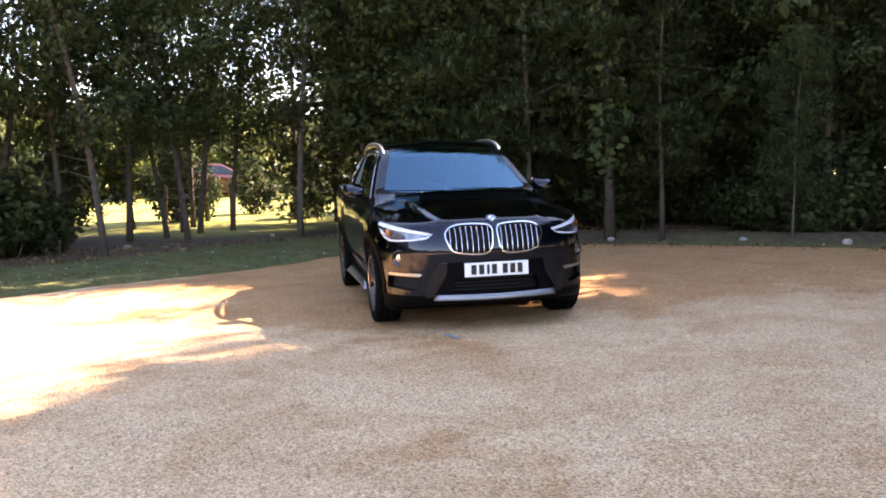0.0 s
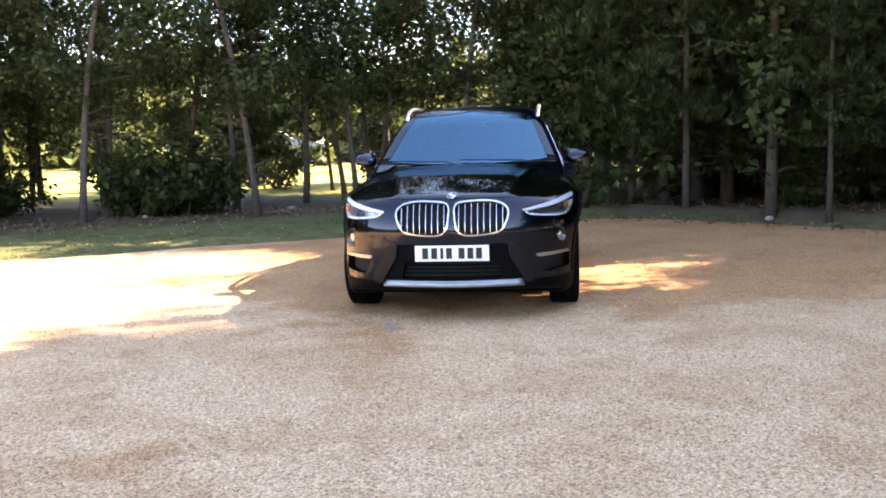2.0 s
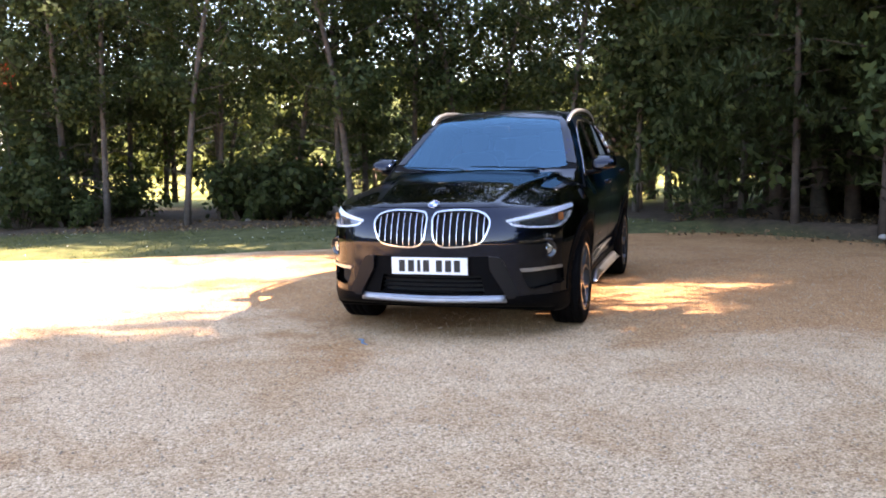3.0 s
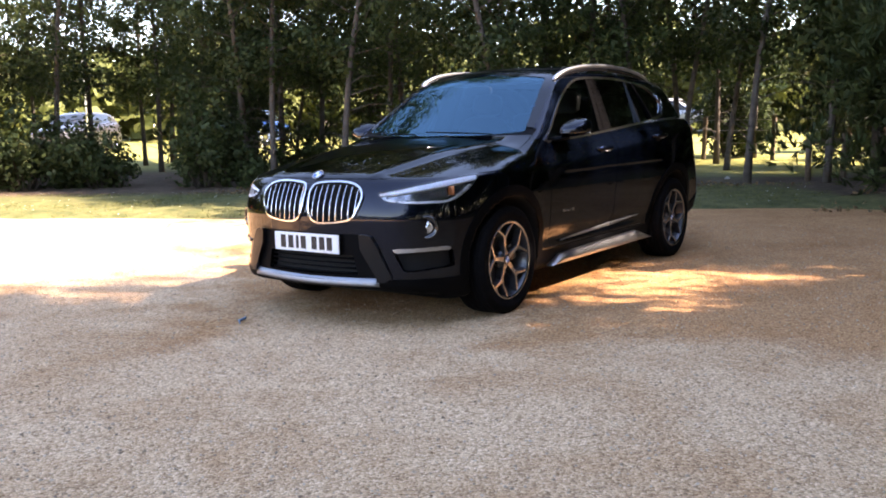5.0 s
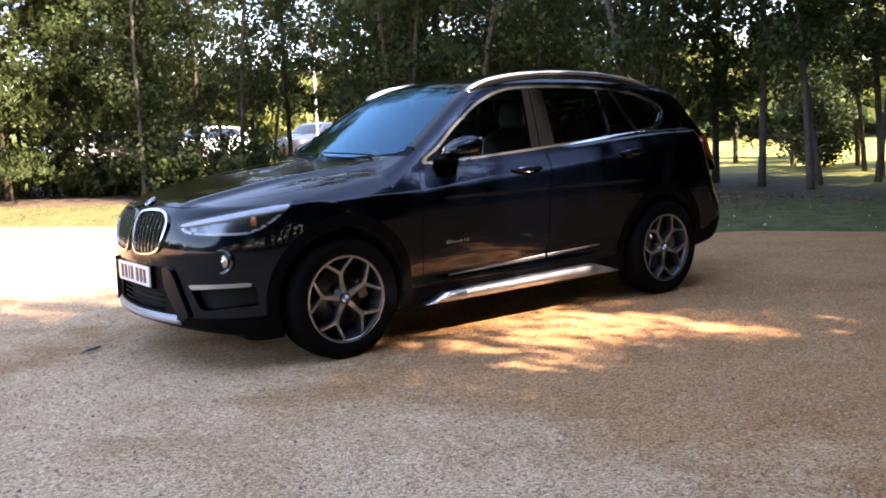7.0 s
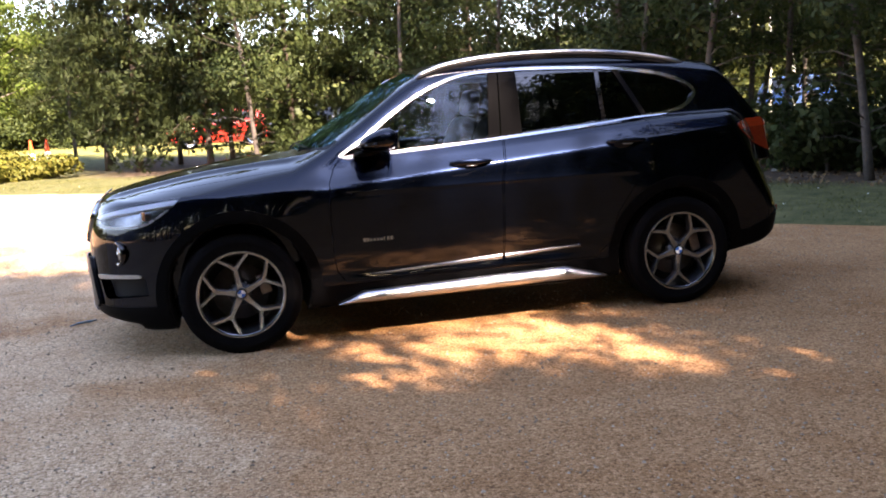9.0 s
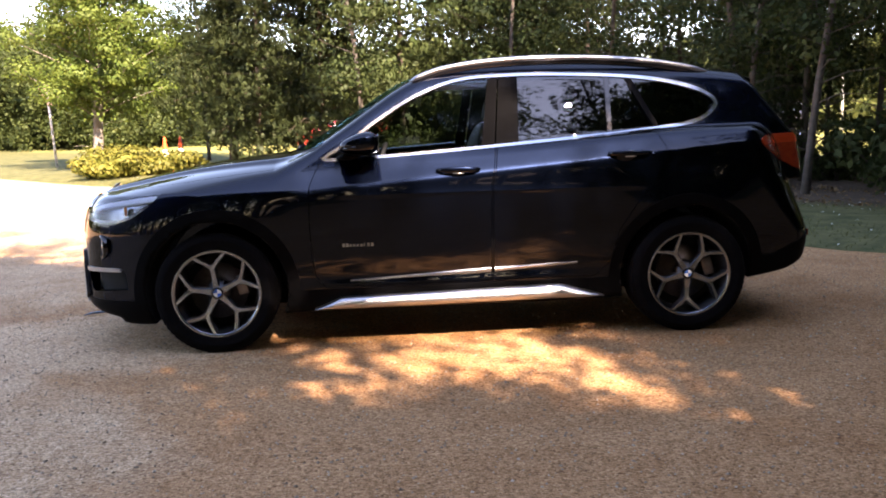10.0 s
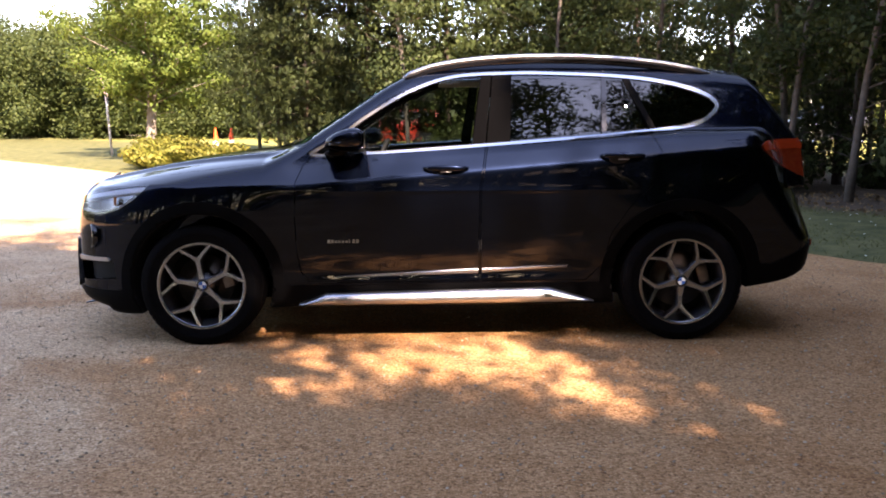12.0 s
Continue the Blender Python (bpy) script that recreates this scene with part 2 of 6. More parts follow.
class Skin:
    """A piece of a curved skin: places, normals and triangles."""

    def __init__(self, v, n, f):
        self.v, self.n, self.f = v, n, f

    def packed(self):
        used, inv = np.unique(self.f, return_inverse=True)
        return Skin(self.v[used], self.n[used], inv.reshape(-1, 3))

    def cut(self, s):
        """Splits along s = 0 into the part inside (s < 0) and the rest."""
        s = np.where(np.abs(s) < 1e-7, 1e-7, s)
        f, neg = self.f, s < 0
        cnt = neg[f].sum(1)
        ins, out = [f[cnt == 3]], [f[cnt == 0]]
        v, n = [self.v], [self.n]
        base = len(self.v)
        mix = f[(cnt == 1) | (cnt == 2)]
        if len(mix):
            lone_neg = neg[mix].sum(1) == 1
            lone = np.argmax(neg[mix] == lone_neg[:, None], axis=1)
            r = np.arange(len(mix))
            a, b, c = mix[r, lone], mix[r, (lone + 1) % 3], mix[r, (lone + 2) % 3]
            e = np.sort(np.concatenate([np.stack([a, b], 1), np.stack([a, c], 1)]), axis=1)
            ue, inv = np.unique(e, axis=0, return_inverse=True)
            inv = inv.ravel()
            t = (s[ue[:, 0]] / (s[ue[:, 0]] - s[ue[:, 1]]))[:, None]
            v.append(self.v[ue[:, 0]] * (1 - t) + self.v[ue[:, 1]] * t)
            nn = self.n[ue[:, 0]] * (1 - t) + self.n[ue[:, 1]] * t
            n.append(nn / np.linalg.norm(nn, axis=1, keepdims=True))
            ab, ac = base + inv[:len(mix)], base + inv[len(mix):]
            tip = np.stack([a, ab, ac], 1)
            q1, q2 = np.stack([ab, b, c], 1), np.stack([ab, c, ac], 1)
            ins += [tip[lone_neg], q1[~lone_neg], q2[~lone_neg]]
            out += [tip[~lone_neg], q1[lone_neg], q2[lone_neg]]
        v, n = np.concatenate(v), np.concatenate(n)
        return Skin(v, n, np.concatenate(ins)).packed(), Skin(v, n, np.concatenate(out)).packed()

    def moved(self, d):
        return Skin(self.v + self.n * d, self.n, self.f)

    def tipped(self, slope, top):
        """Leans the piece upright: its lower edge goes in, the edge at the given height stays."""
        v, n = self.v.copy(), self.n.copy()
        v[:, 1] += slope * np.minimum(v[:, 2] - top, 0)
        n[:, 2] -= slope * n[:, 1]
        return Skin(v, n / np.linalg.norm(n, axis=1, keepdims=True), self.f)

    def mirrored(self):
        k = np.array([1, -1, 1])
        return Skin(self.v * k, self.n * k, self.f[:, ::-1])

    def joined(self, other):
        return Skin(np.concatenate([self.v, other.v]), np.concatenate([self.n, other.n]), np.concatenate([self.f, other.f + len(self.v)]))

    def lipped(self, depth):
        """Turns the free edges inwards, so that the sheet shows its thickness."""
        e = np.concatenate([self.f[:, [0, 1]], self.f[:, [1, 2]], self.f[:, [2, 0]]])
        key = np.sort(e, axis=1)
        _, first, cnt = np.unique(key, axis=0, return_index=True, return_counts=True)
        rim = e[first[cnt == 1]]
        if not len(rim):
            return self
        ids, inv = np.unique(rim, return_inverse=True)
        inv = inv.reshape(-1, 2)
        top, low = self.v[ids], self.v[ids] - self.n[ids] * depth
        # outward side of the lip, away from the sheet
        k0 = len(self.v)
        a, b = k0 + inv[:, 0], k0 + inv[:, 1]
        c, d = a + len(ids), b + len(ids)
        way = np.zeros((len(ids), 3))
        tang = self.v[rim[:, 1]] - self.v[rim[:, 0]]
        side = np.cross(tang, self.n[rim[:, 0]])
        np.add.at(way, inv[:, 0], side)
        np.add.at(way, inv[:, 1], side)
        way /= np.linalg.norm(way, axis=1, keepdims=True) + 1e-12
        lip = np.concatenate([np.stack([a, c, b], 1), np.stack([b, c, d], 1)])
        allv = np.concatenate([self.v, top, low])
        face = np.cross(allv[lip[:, 1]] - allv[lip[:, 0]], allv[lip[:, 2]] - allv[lip[:, 0]])
        wrong = (face * np.tile(side, (2, 1))).sum(1) < 0
        lip[wrong] = lip[wrong][:, ::-1]
        f = np.concatenate([self.f, lip])
        return Skin(np.concatenate([self.v, top, low]), np.concatenate([self.n, way, way]), f)

    def link(self, name, mat, parent, label="", lip=0.0):
        s = self.packed()
        if lip:
            s = s.lipped(lip)
        return raw(name, s.v, s.f, mat, parent, label, normals=s.n)

# ---- ground ----
EDGE = [(-5.9, 1.5), (-5.1, -0.5), (-4.3, -1.3), (-3.6, -2.2), (-2.8, -3.7), (-1.9, -5.1), (-0.9, -7.6), (0.4, -10.0), (2.4, -12.5), (4.7, -14.7), (7.6, -17.3),
        (12.0, -22.0), (20.0, -30.0), (32.0, -40.0), (45.0, -44.0), (60.0, -30.0), (60.0, 5.0), (30.0, 12.0), (12.0, 10.5), (5.0, 9.2), (1.0, 8.0), (-1.5, 6.6), (-3.2, 5.1), (-4.4, 3.9), (-5.3, 2.8)]
EDGE_LINE = spline(EDGE, 6)


def rise(x, y):
    """The lie of the land away from the yard."""
    far = np.maximum(np.hypot(x - 2, y + 1) - 16, 0)
    return np.where(y < 0, 0.016, 0.004) * np.minimum(far, 60)


def build_ground():
    n = 261
    t = np.linspace(-1, 1, n)
    axis = np.sign(t) * (26 * np.abs(t) + 900 * np.abs(t) ** 7)
    x, y = np.meshgrid(axis - 1, axis - 2, indexing="ij")
    d = outline(x.ravel(), y.ravel(), EDGE_LINE).reshape(x.shape)
    z = rise(x, y) + np.where(d < 0, -0.06 * np.clip(-d * 4, 0, 1), 0.05 * np.clip(d * 2.0, 0, 1))
    rough = np.array([noise.noise(Vector((a * 0.7, b * 0.7, 0))) for a, b in zip(x.ravel(), y.ravel())]).reshape(x.shape)
    z = z + np.where(d > 0.3, 0.04 * rough, 0)
    wood = np.clip((y - 0.5 - 0.35 * (x + 6)) / 1.4, 0, 1) * np.clip((x + 11) / 1.5, 0, 1)
    z = z + wood * 0.10 * np.exp(-((d - 0.7) / 0.4) ** 2)
    v = np.stack([x, y, z], -1).reshape(-1, 3)
    i = np.arange(n * n).reshape(n, n)
    f = np.stack([i[:-1, :-1], i[1:, :-1], i[1:, 1:], i[:-1, 1:]], -1).reshape(-1, 4)
    ob = raw("ground", v, f, GRASS_SOIL)
    start = 10.5 - 5.4 * np.exp(-((y + 1.4) / 3.6) ** 2)
    bare = np.clip((d - 3.0 + 3.1 * wood + 0.5 * rough) / 0.7, 0, 1) * np.clip((start + 0.5 + 29 * wood - d) / 1.6, 0, 1) * np.clip((5.5 + 60 * wood - x) / 2, 0, 1)
    field = np.clip((d - start) / 1.6, 0, 1) * (1 - wood)
    cover = ob.data.color_attributes.new("cover", "FLOAT_COLOR", "POINT")
    cover.data.foreach_set("color", np.stack([bare, field, bare * 0, bare * 0 + 1], -1).astype(np.float32).ravel())
    return tagged(ob, "dry grassy ground with bare soil under the trees", "ground", kind="structure")


def build_gravel():
    xs, ys = np.arange(-8, 62, 0.35), np.arange(-46, 14, 0.35)
    x, y = np.meshgrid(xs, ys, indexing="ij")
    i = np.arange(x.size).reshape(x.shape)
    f = np.concatenate([np.stack([i[:-1, :-1], i[1:, :-1], i[1:, 1:]], -1).reshape(-1, 3), np.stack([i[:-1, :-1], i[1:, 1:], i[:-1, 1:]], -1).reshape(-1, 3)])
    v = np.stack([x.ravel(), y.ravel(), rise(x, y).ravel()], 1)
    k = Skin(v, np.tile((0., 0., 1.), (len(v), 1)), f)
    wob = np.array([noise.noise(Vector((a * 1.7, b * 1.7, 3))) for a, b in zip(v[:, 0], v[:, 1])]) * 0.10
    k, _ = k.cut(outline(v[:, 0], v[:, 1], EDGE_LINE) + wob)
    ob = raw("gravel_yard", k.v, k.f, GRAVEL)
    return tagged(ob, "pale tan gravel yard with worn patches", "gravel", kind="structure")


def gravel_material():
    m = material("gravel", (0.40, 0.30, 0.20), rough=0.9)
    nt = m.node_tree
    b = nt.nodes["Principled BSDF"]
    b.inputs["Specular IOR Level"].default_value = 0.25
    tc = nt.nodes.new("ShaderNodeTexCoord")
    def tex(kind, scale, **kw):
        t = nt.nodes.new(kind)
        t.inputs["Scale"].default_value = scale
        nt.links.new(tc.outputs["Object"], t.inputs["Vector"])
        for key, value in kw.items():
            t.inputs[key].default_value = value
        return t
    stones = tex("ShaderNodeTexVoronoi", 105)
    cell = nt.nodes.new("ShaderNodeValToRGB")
    cr = cell.color_ramp
    cr.elements[0].position, cr.elements[0].color = 0.0, (0.27, 0.162, 0.084, 1)
    cr.elements[1].position, cr.elements[1].color = 1.0, (0.81, 0.565, 0.36, 1)
    for place, tone in ((0.25, (0.455, 0.280, 0.150, 1)), (0.55, (0.585, 0.367, 0.205, 1)), (0.85, (0.69, 0.455, 0.264, 1))):
        cr.elements.new(place).color = tone
    sep = nt.nodes.new("ShaderNodeSeparateColor")
    nt.links.new(stones.outputs["Color"], sep.inputs[0])
    nt.links.new(sep.outputs[0], cell.inputs[0])
    big = tex("ShaderNodeTexNoise", 0.55, Detail=6, Roughness=0.6)
    # needle litter and earth lie on the side under the trees, x below about two metres
    xyz = nt.nodes.new("ShaderNodeSeparateXYZ")
    nt.links.new(tc.outputs["Object"], xyz.inputs[0])
    ma = nt.nodes.new("ShaderNodeMath")
    ma.operation = "MULTIPLY_ADD"
    ma.inputs[1].default_value, ma.inputs[2].default_value = -0.16, 0.28
    nt.links.new(xyz.outputs[0], ma.inputs[0])
    lim = nt.nodes.new("ShaderNodeClamp")
    lim.inputs[1].default_value, lim.inputs[2].default_value = -0.12, 0.26
    nt.links.new(ma.outputs[0], lim.inputs[0])
    my = nt.nodes.new("ShaderNodeMath")
    my.operation = "MULTIPLY_ADD"
    my.inputs[1].default_value, my.inputs[2].default_value = 0.13, 0.20
    nt.links.new(xyz.outputs[1], my.inputs[0])
    limy = nt.nodes.new("ShaderNodeClamp")
    limy.inputs[1].default_value, limy.inputs[2].default_value = -0.4, 0.0
    nt.links.new(my.outputs[0], limy.inputs[0])
    both_sides = nt.nodes.new("ShaderNodeMath")
    nt.links.new(lim.outputs[0], both_sides.inputs[0])
    nt.links.new(limy.outputs[0], both_sides.inputs[1])
    add = nt.nodes.new("ShaderNodeMath")
    nt.links.new(big.outputs["Fac"], add.inputs[0])
    nt.links.new(both_sides.outputs[0], add.inputs[1])
    mr = nt.nodes.new("ShaderNodeMapRange")
    mr.inputs["From Min"].default_value, mr.inputs["From Max"].default_value = 0.48, 0.58
    nt.links.new(add.outputs[0], mr.inputs["Value"])
    mix = nt.nodes.new("ShaderNodeMix")
    mix.data_type, mix.blend_type = "RGBA", "MULTIPLY"
    mix.inputs[7].default_value = (0.75, 0.60, 0.465, 1)
    nt.links.new(mr.outputs[0], mix.inputs[0])
    nt.links.new(cell.outputs[0], mix.inputs[6])
    # worn earthy smears over the pale stones
    smear = tex("ShaderNodeTexNoise", 0.9, Detail=12, Roughness=0.74, Distortion=0.3)
    sr = nt.nodes.new("ShaderNodeMapRange")
    sr.inputs["From Min"].default_value, sr.inputs["From Max"].default_value = 0.46, 0.68
    nt.links.new(smear.outputs["Fac"], sr.inputs["Value"])
    worn = nt.nodes.new("ShaderNodeMix")
    worn.data_type, worn.blend_type = "RGBA", "MULTIPLY"
    worn.inputs[7].default_value = (0.72, 0.595, 0.475, 1)
    nt.links.new(sr.outputs[0], worn.inputs[0])
    nt.links.new(mix.outputs[2], worn.inputs[6])
    # dark flecks of grit between the stones
    grit = tex("ShaderNodeTexNoise", 42, Detail=2, Roughness=0.5)
    gr = nt.nodes.new("ShaderNodeMapRange")
    gr.inputs["From Min"].default_value, gr.inputs["From Max"].default_value = 0.60, 0.70
    nt.links.new(grit.outputs["Fac"], gr.inputs["Value"])
    fleck = nt.nodes.new("ShaderNodeMix")
    fleck.data_type, fleck.blend_type = "RGBA", "MULTIPLY"
    fleck.inputs[7].default_value = (0.55, 0.46, 0.38, 1)
    nt.links.new(gr.outputs[0], fleck.inputs[0])
    nt.links.new(worn.outputs[2], fleck.inputs[6])
    nt.links.new(fleck.outputs[2], b.inputs["Base Color"])
    bump = nt.nodes.new("ShaderNodeBump")
    bump.inputs["Strength"].default_value, bump.inputs["Distance"].default_value = 0.55, 0.012
    inv = nt.nodes.new("ShaderNodeMath")
    inv.operation = "SUBTRACT"
    inv.inputs[0].default_value = 1.0
    nt.links.new(stones.outputs["Distance"], inv.inputs[1])
    nt.links.new(inv.outputs[0], bump.inputs["Height"])
    nt.links.new(bump.outputs[0], b.inputs["Normal"])
    return m


GRAVEL = gravel_material()


def ground_material():
    """Verge grass, bare needle-strewn soil and a dry field, by what grows where."""
    m = material("grass_ground", (0.1, 0.1, 0.1), rough=0.95, spec=0.15, bump=0.7, bump_scale=22)
    nt = m.node_tree
    tc = nt.nodes.new("ShaderNodeTexCoord")
    att = nt.nodes.new("ShaderNodeVertexColor")
    att.layer_name = "cover"
    sep = nt.nodes.new("ShaderNodeSeparateColor")
    nt.links.new(att.outputs[0], sep.inputs[0])

    def two(a, b, scale):
        n = nt.nodes.new("ShaderNodeTexNoise")
        n.inputs["Scale"].default_value, n.inputs["Detail"].default_value = scale, 8
        n.inputs["Roughness"].default_value = 0.7
        nt.links.new(tc.outputs["Object"], n.inputs["Vector"])
        r = nt.nodes.new("ShaderNodeValToRGB")
        r.color_ramp.elements[0].position, r.color_ramp.elements[1].position = 0.35, 0.65
        r.color_ramp.elements[0].color, r.color_ramp.elements[1].color = (*a, 1), (*b, 1)
        nt.links.new(n.outputs["Fac"], r.inputs[0])
        return r.outputs[0]

    def blend(fac, a, b):
        x = nt.nodes.new("ShaderNodeMix")
        x.data_type = "RGBA"
        nt.links.new(fac, x.inputs[0])
        nt.links.new(a, x.inputs[6])
        nt.links.new(b, x.inputs[7])
        return x.outputs[2]
    grass = two((0.045, 0.055, 0.02), (0.13, 0.12, 0.05), 4.0)
    soil = two((0.045, 0.032, 0.022), (0.11, 0.075, 0.05), 6.0)
    dry = two((0.15, 0.155, 0.04), (0.26, 0.245, 0.08), 1.2)
    out = blend(sep.outputs[1], blend(sep.outputs[0], grass, soil), dry)
    nt.links.new(out, nt.nodes["Principled BSDF"].inputs["Base Color"])
    return m


GRASS_SOIL = ground_material()
build_ground()
build_gravel()

# ---- the car: front towards +x, its left side towards +y ----
def soft_max(a, b, k):
    h = np.clip(0.5 + 0.5 * (a - b) / k, 0, 1)
    return b + (a - b) * h + k * h * (1 - h)


def soft_min(a, b, k):
    return -soft_max(-a, -b, k)


def curve(x, xs, zs):
    """A smooth line through a few places."""
    key = (*xs, *zs)
    if key not in FINE:
        FINE[key] = spline(np.stack([np.asarray(xs, float), np.asarray(zs, float)], 1), 12, closed=False)
    fine = FINE[key]
    return np.interp(x, fine[:, 0], fine[:, 1])


FINE = {}


AXLE, WHEEL_Z, WHEEL_Y = 1.33, 0.332, 0.785


def crease(x):
    return np.where(x < 0.8, 0.938 - 0.082 * x, 0.872 + 0.02 * (x - 0.8))


def body_field(x, y, z):
    y = np.abs(y)
    zc = crease(x)
    # lower body
    tuck = 0.35 * (z - zc + np.sqrt((z - zc) ** 2 + 0.012 ** 2)) + np.where(z > zc, 0.0, 0.16 * (zc - z) ** 2)
    tuck = tuck + 0.05 * np.exp(-((z - 0.40) / 0.05) ** 2) * np.exp(-(x / 0.9) ** 6) * 0.35
    wide = 0.902 - 0.006 * np.cos(x * 2.3) - tuck
    flare = 0.018 * (np.exp(-((x - AXLE) / 0.36) ** 4) + np.exp(-((x + AXLE) / 0.36) ** 4)) * np.clip((0.95 - z) / 0.2, 0, 1)
    side = y - wide - flare
    lean = 1.35 * np.maximum(z - 0.62, 0) ** 2 + 0.9 * np.maximum(0.30 - z, 0) ** 2 * 4
    front = (x - (2.185 - 0.25 * y ** 2 - 0.95 * y ** 8 - lean)) * 0.93
    rear0 = curve(z, [0.15, 0.25, 0.35, 0.5, 0.6, 0.72, 0.82, 0.95, 1.06, 1.16, 1.3], [-2.03, -2.165, -2.248, -2.286, -2.278, -2.242, -2.215, -2.178, -2.128, -2.06, -1.96])
    rear = (rear0 + 0.085 + (0.17 + 0.08 * np.clip((z - 0.55) / 0.35, 0, 1)) * y ** 2 + 0.35 * y ** 10 - x) * 0.93
    hood = curve(x, [-2.4, -1.9, -1.2, -0.4, 0.3, 0.75, 0.95, 1.2, 1.5, 1.77, 2.0, 2.1, 2.2], [1.17, 1.17, 1.155, 1.10, 1.06, 1.09, 1.078, 1.053, 1.012, 0.958, 0.905, 0.873, 0.82])
    bulge = np.clip((x - 0.7) / 0.3, 0, 1)
    off = y - 0.395 - 0.175 * (2.06 - x)
    fold = 0.011 * np.exp(-(off / 0.045) ** 2) - 0.012 / (1 + np.exp(-off / 0.018))
    top = z - (hood - bulge * (0.085 * y ** 2 + 0.10 * y ** 6) + bulge * fold * np.clip((2.12 - x) * 5, 0, 1))
    low = curve(x, [-2.4, -2.1, -1.8, -0.9, 0.8, 1.75, 1.9, 2.2], [0.44, 0.385, 0.295, 0.20, 0.20, 0.165, 0.205, 0.24]) - z
    base = soft_max(side, top, 0.05)
    base = soft_max(base, front, 0.06)
    base = soft_max(base, rear, 0.06)
    base = soft_max(base, low, 0.04)
    # cabin
    dz = z - 1.03
    cab_w = 0.818 - 0.40 * dz - 0.10 * dz ** 2 - 0.075 * np.maximum(-x - 1.0, 0) ** 2 - 0.02 * np.maximum(x, 0) ** 2
    cab_side = (y - cab_w) * 0.92
    screen = (x - (0.885 - 1.62 * (z - 1.1) + 0.12 * (z - 1.1) ** 2 - 0.21 * y ** 2)) * 0.53
    back = (-2.03 + 0.70 * np.maximum(z - 1.12, -0.03) + 0.02 * y ** 2 - x) * 0.74
    roof = z - (1.600 - np.where(x > -0.5, 0.115, 0.056) * (x + 0.5) ** 2 - 0.09 * y ** 2 - 0.10 * y ** 6)
    cabin = soft_max(cab_side, screen, 0.05)
    cabin = soft_max(cabin, roof, 0.10)
    cabin = soft_max(cabin, back, 0.04)
    cabin = np.maximum(cabin, 0.85 - z)
    f = soft_min(base, cabin, 0.025)
    for ax in (AXLE, -AXLE):
        well = np.maximum(np.hypot(x - ax, z - WHEEL_Z - 0.012) - 0.385, 0.52 - y)
        f = np.maximum(f, -well)
    return f


def field_normal(v, e=2e-3):
    g = np.stack([body_field(v[:, 0] + d[0] * e, v[:, 1] + d[1] * e, v[:, 2] + d[2] * e) - body_field(v[:, 0] - d[0] * e, v[:, 1] - d[1] * e, v[:, 2] - d[2] * e)
                  for d in np.eye(3)], 1) / (2 * e)
    return g


def skin_of_field(step):
    """The surface of the body's left half as triangles that lie on it, with its own normals."""
    xs, ys, zs = np.arange(-2.32, 2.26, step), np.arange(-0.03, 0.96, step), np.arange(0.10, 1.66, step)
    p = np.stack(np.meshgrid(xs, ys, zs, indexing="ij"), -1)
    val = body_field(p[..., 0].ravel(), p[..., 1].ravel(), p[..., 2].ravel()).reshape(p.shape[:3])
    s = val < 0
    corner = [(i, j, k) for i in (0, 1) for j in (0, 1) for k in (0, 1)]
    nx, ny, nz = (d - 1 for d in s.shape)
    cut = lambda a, c: a[c[0]:c[0] + nx, c[1]:c[1] + ny, c[2]:c[2] + nz]
    count = sum(cut(s, c).astype(int) for c in corner)
    live = (count > 0) & (count < 8)
    ids = np.full(live.shape, -1)
    ids[live] = np.arange(live.sum())
    acc, num = np.zeros((live.sum(), 3)), np.zeros(live.sum())
    cells = np.argwhere(live)
    for a in corner:
        for d in range(3):
            if a[d]:
                continue
            b = tuple(1 if q == d else a[q] for q in range(3))
            va, vb = cut(val, a)[live], cut(val, b)[live]
            hit = (va < 0) != (vb < 0)
            t = np.where(hit, va / np.where(hit, va - vb, 1), 0)
            q = cells + np.array(a, float)
            q[:, d] += t
            acc[hit] += q[hit]
            num[hit] += 1
    v = acc / num[:, None] * step + np.array([xs[0], ys[0], zs[0]])
    quads = []
    for d in range(3):
        u, w = (d + 1) % 3, (d + 2) % 3
        hi = [slice(None)] * 3
        lo = [slice(None)] * 3
        hi[d], lo[d] = slice(1, None), slice(None, -1)
        cross = s[tuple(hi)] != s[tuple(lo)]
        c = np.argwhere(cross)
        ok = (c[:, u] > 0) & (c[:, w] > 0) & (c[:, u] < s.shape[u] - 1) & (c[:, w] < s.shape[w] - 1)
        c = c[ok]
        flip = s[tuple(c.T)]
        def cell(du, dw):
            q = c.copy()
            q[:, u] -= du
            q[:, w] -= dw
            return ids[tuple(q.T)]
        q = np.stack([cell(1, 1), cell(0, 1), cell(0, 0), cell(1, 0)], 1)
        q[~flip] = q[~flip][:, ::-1]
        quads.append(q)
    quads = np.concatenate(quads)
    for _ in range(4):
        g = field_normal(v)
        dist = body_field(v[:, 0], v[:, 1], v[:, 2])
        v = v - g * (np.clip(dist / np.maximum((g ** 2).sum(1), 0.2), -step * .5, step * .5) * 0.9)[:, None]
    n = field_normal(v)
    n /= np.linalg.norm(n, axis=1, keepdims=True)
    f = np.concatenate([quads[:, [0, 1, 2]], quads[:, [0, 2, 3]]])
    turned = (np.cross(v[f[:, 1]] - v[f[:, 0]], v[f[:, 2]] - v[f[:, 0]]) * n[f].sum(1)).sum(1) < 0
    f[turned] = f[turned][:, ::-1]
    return Skin(v, n, f)


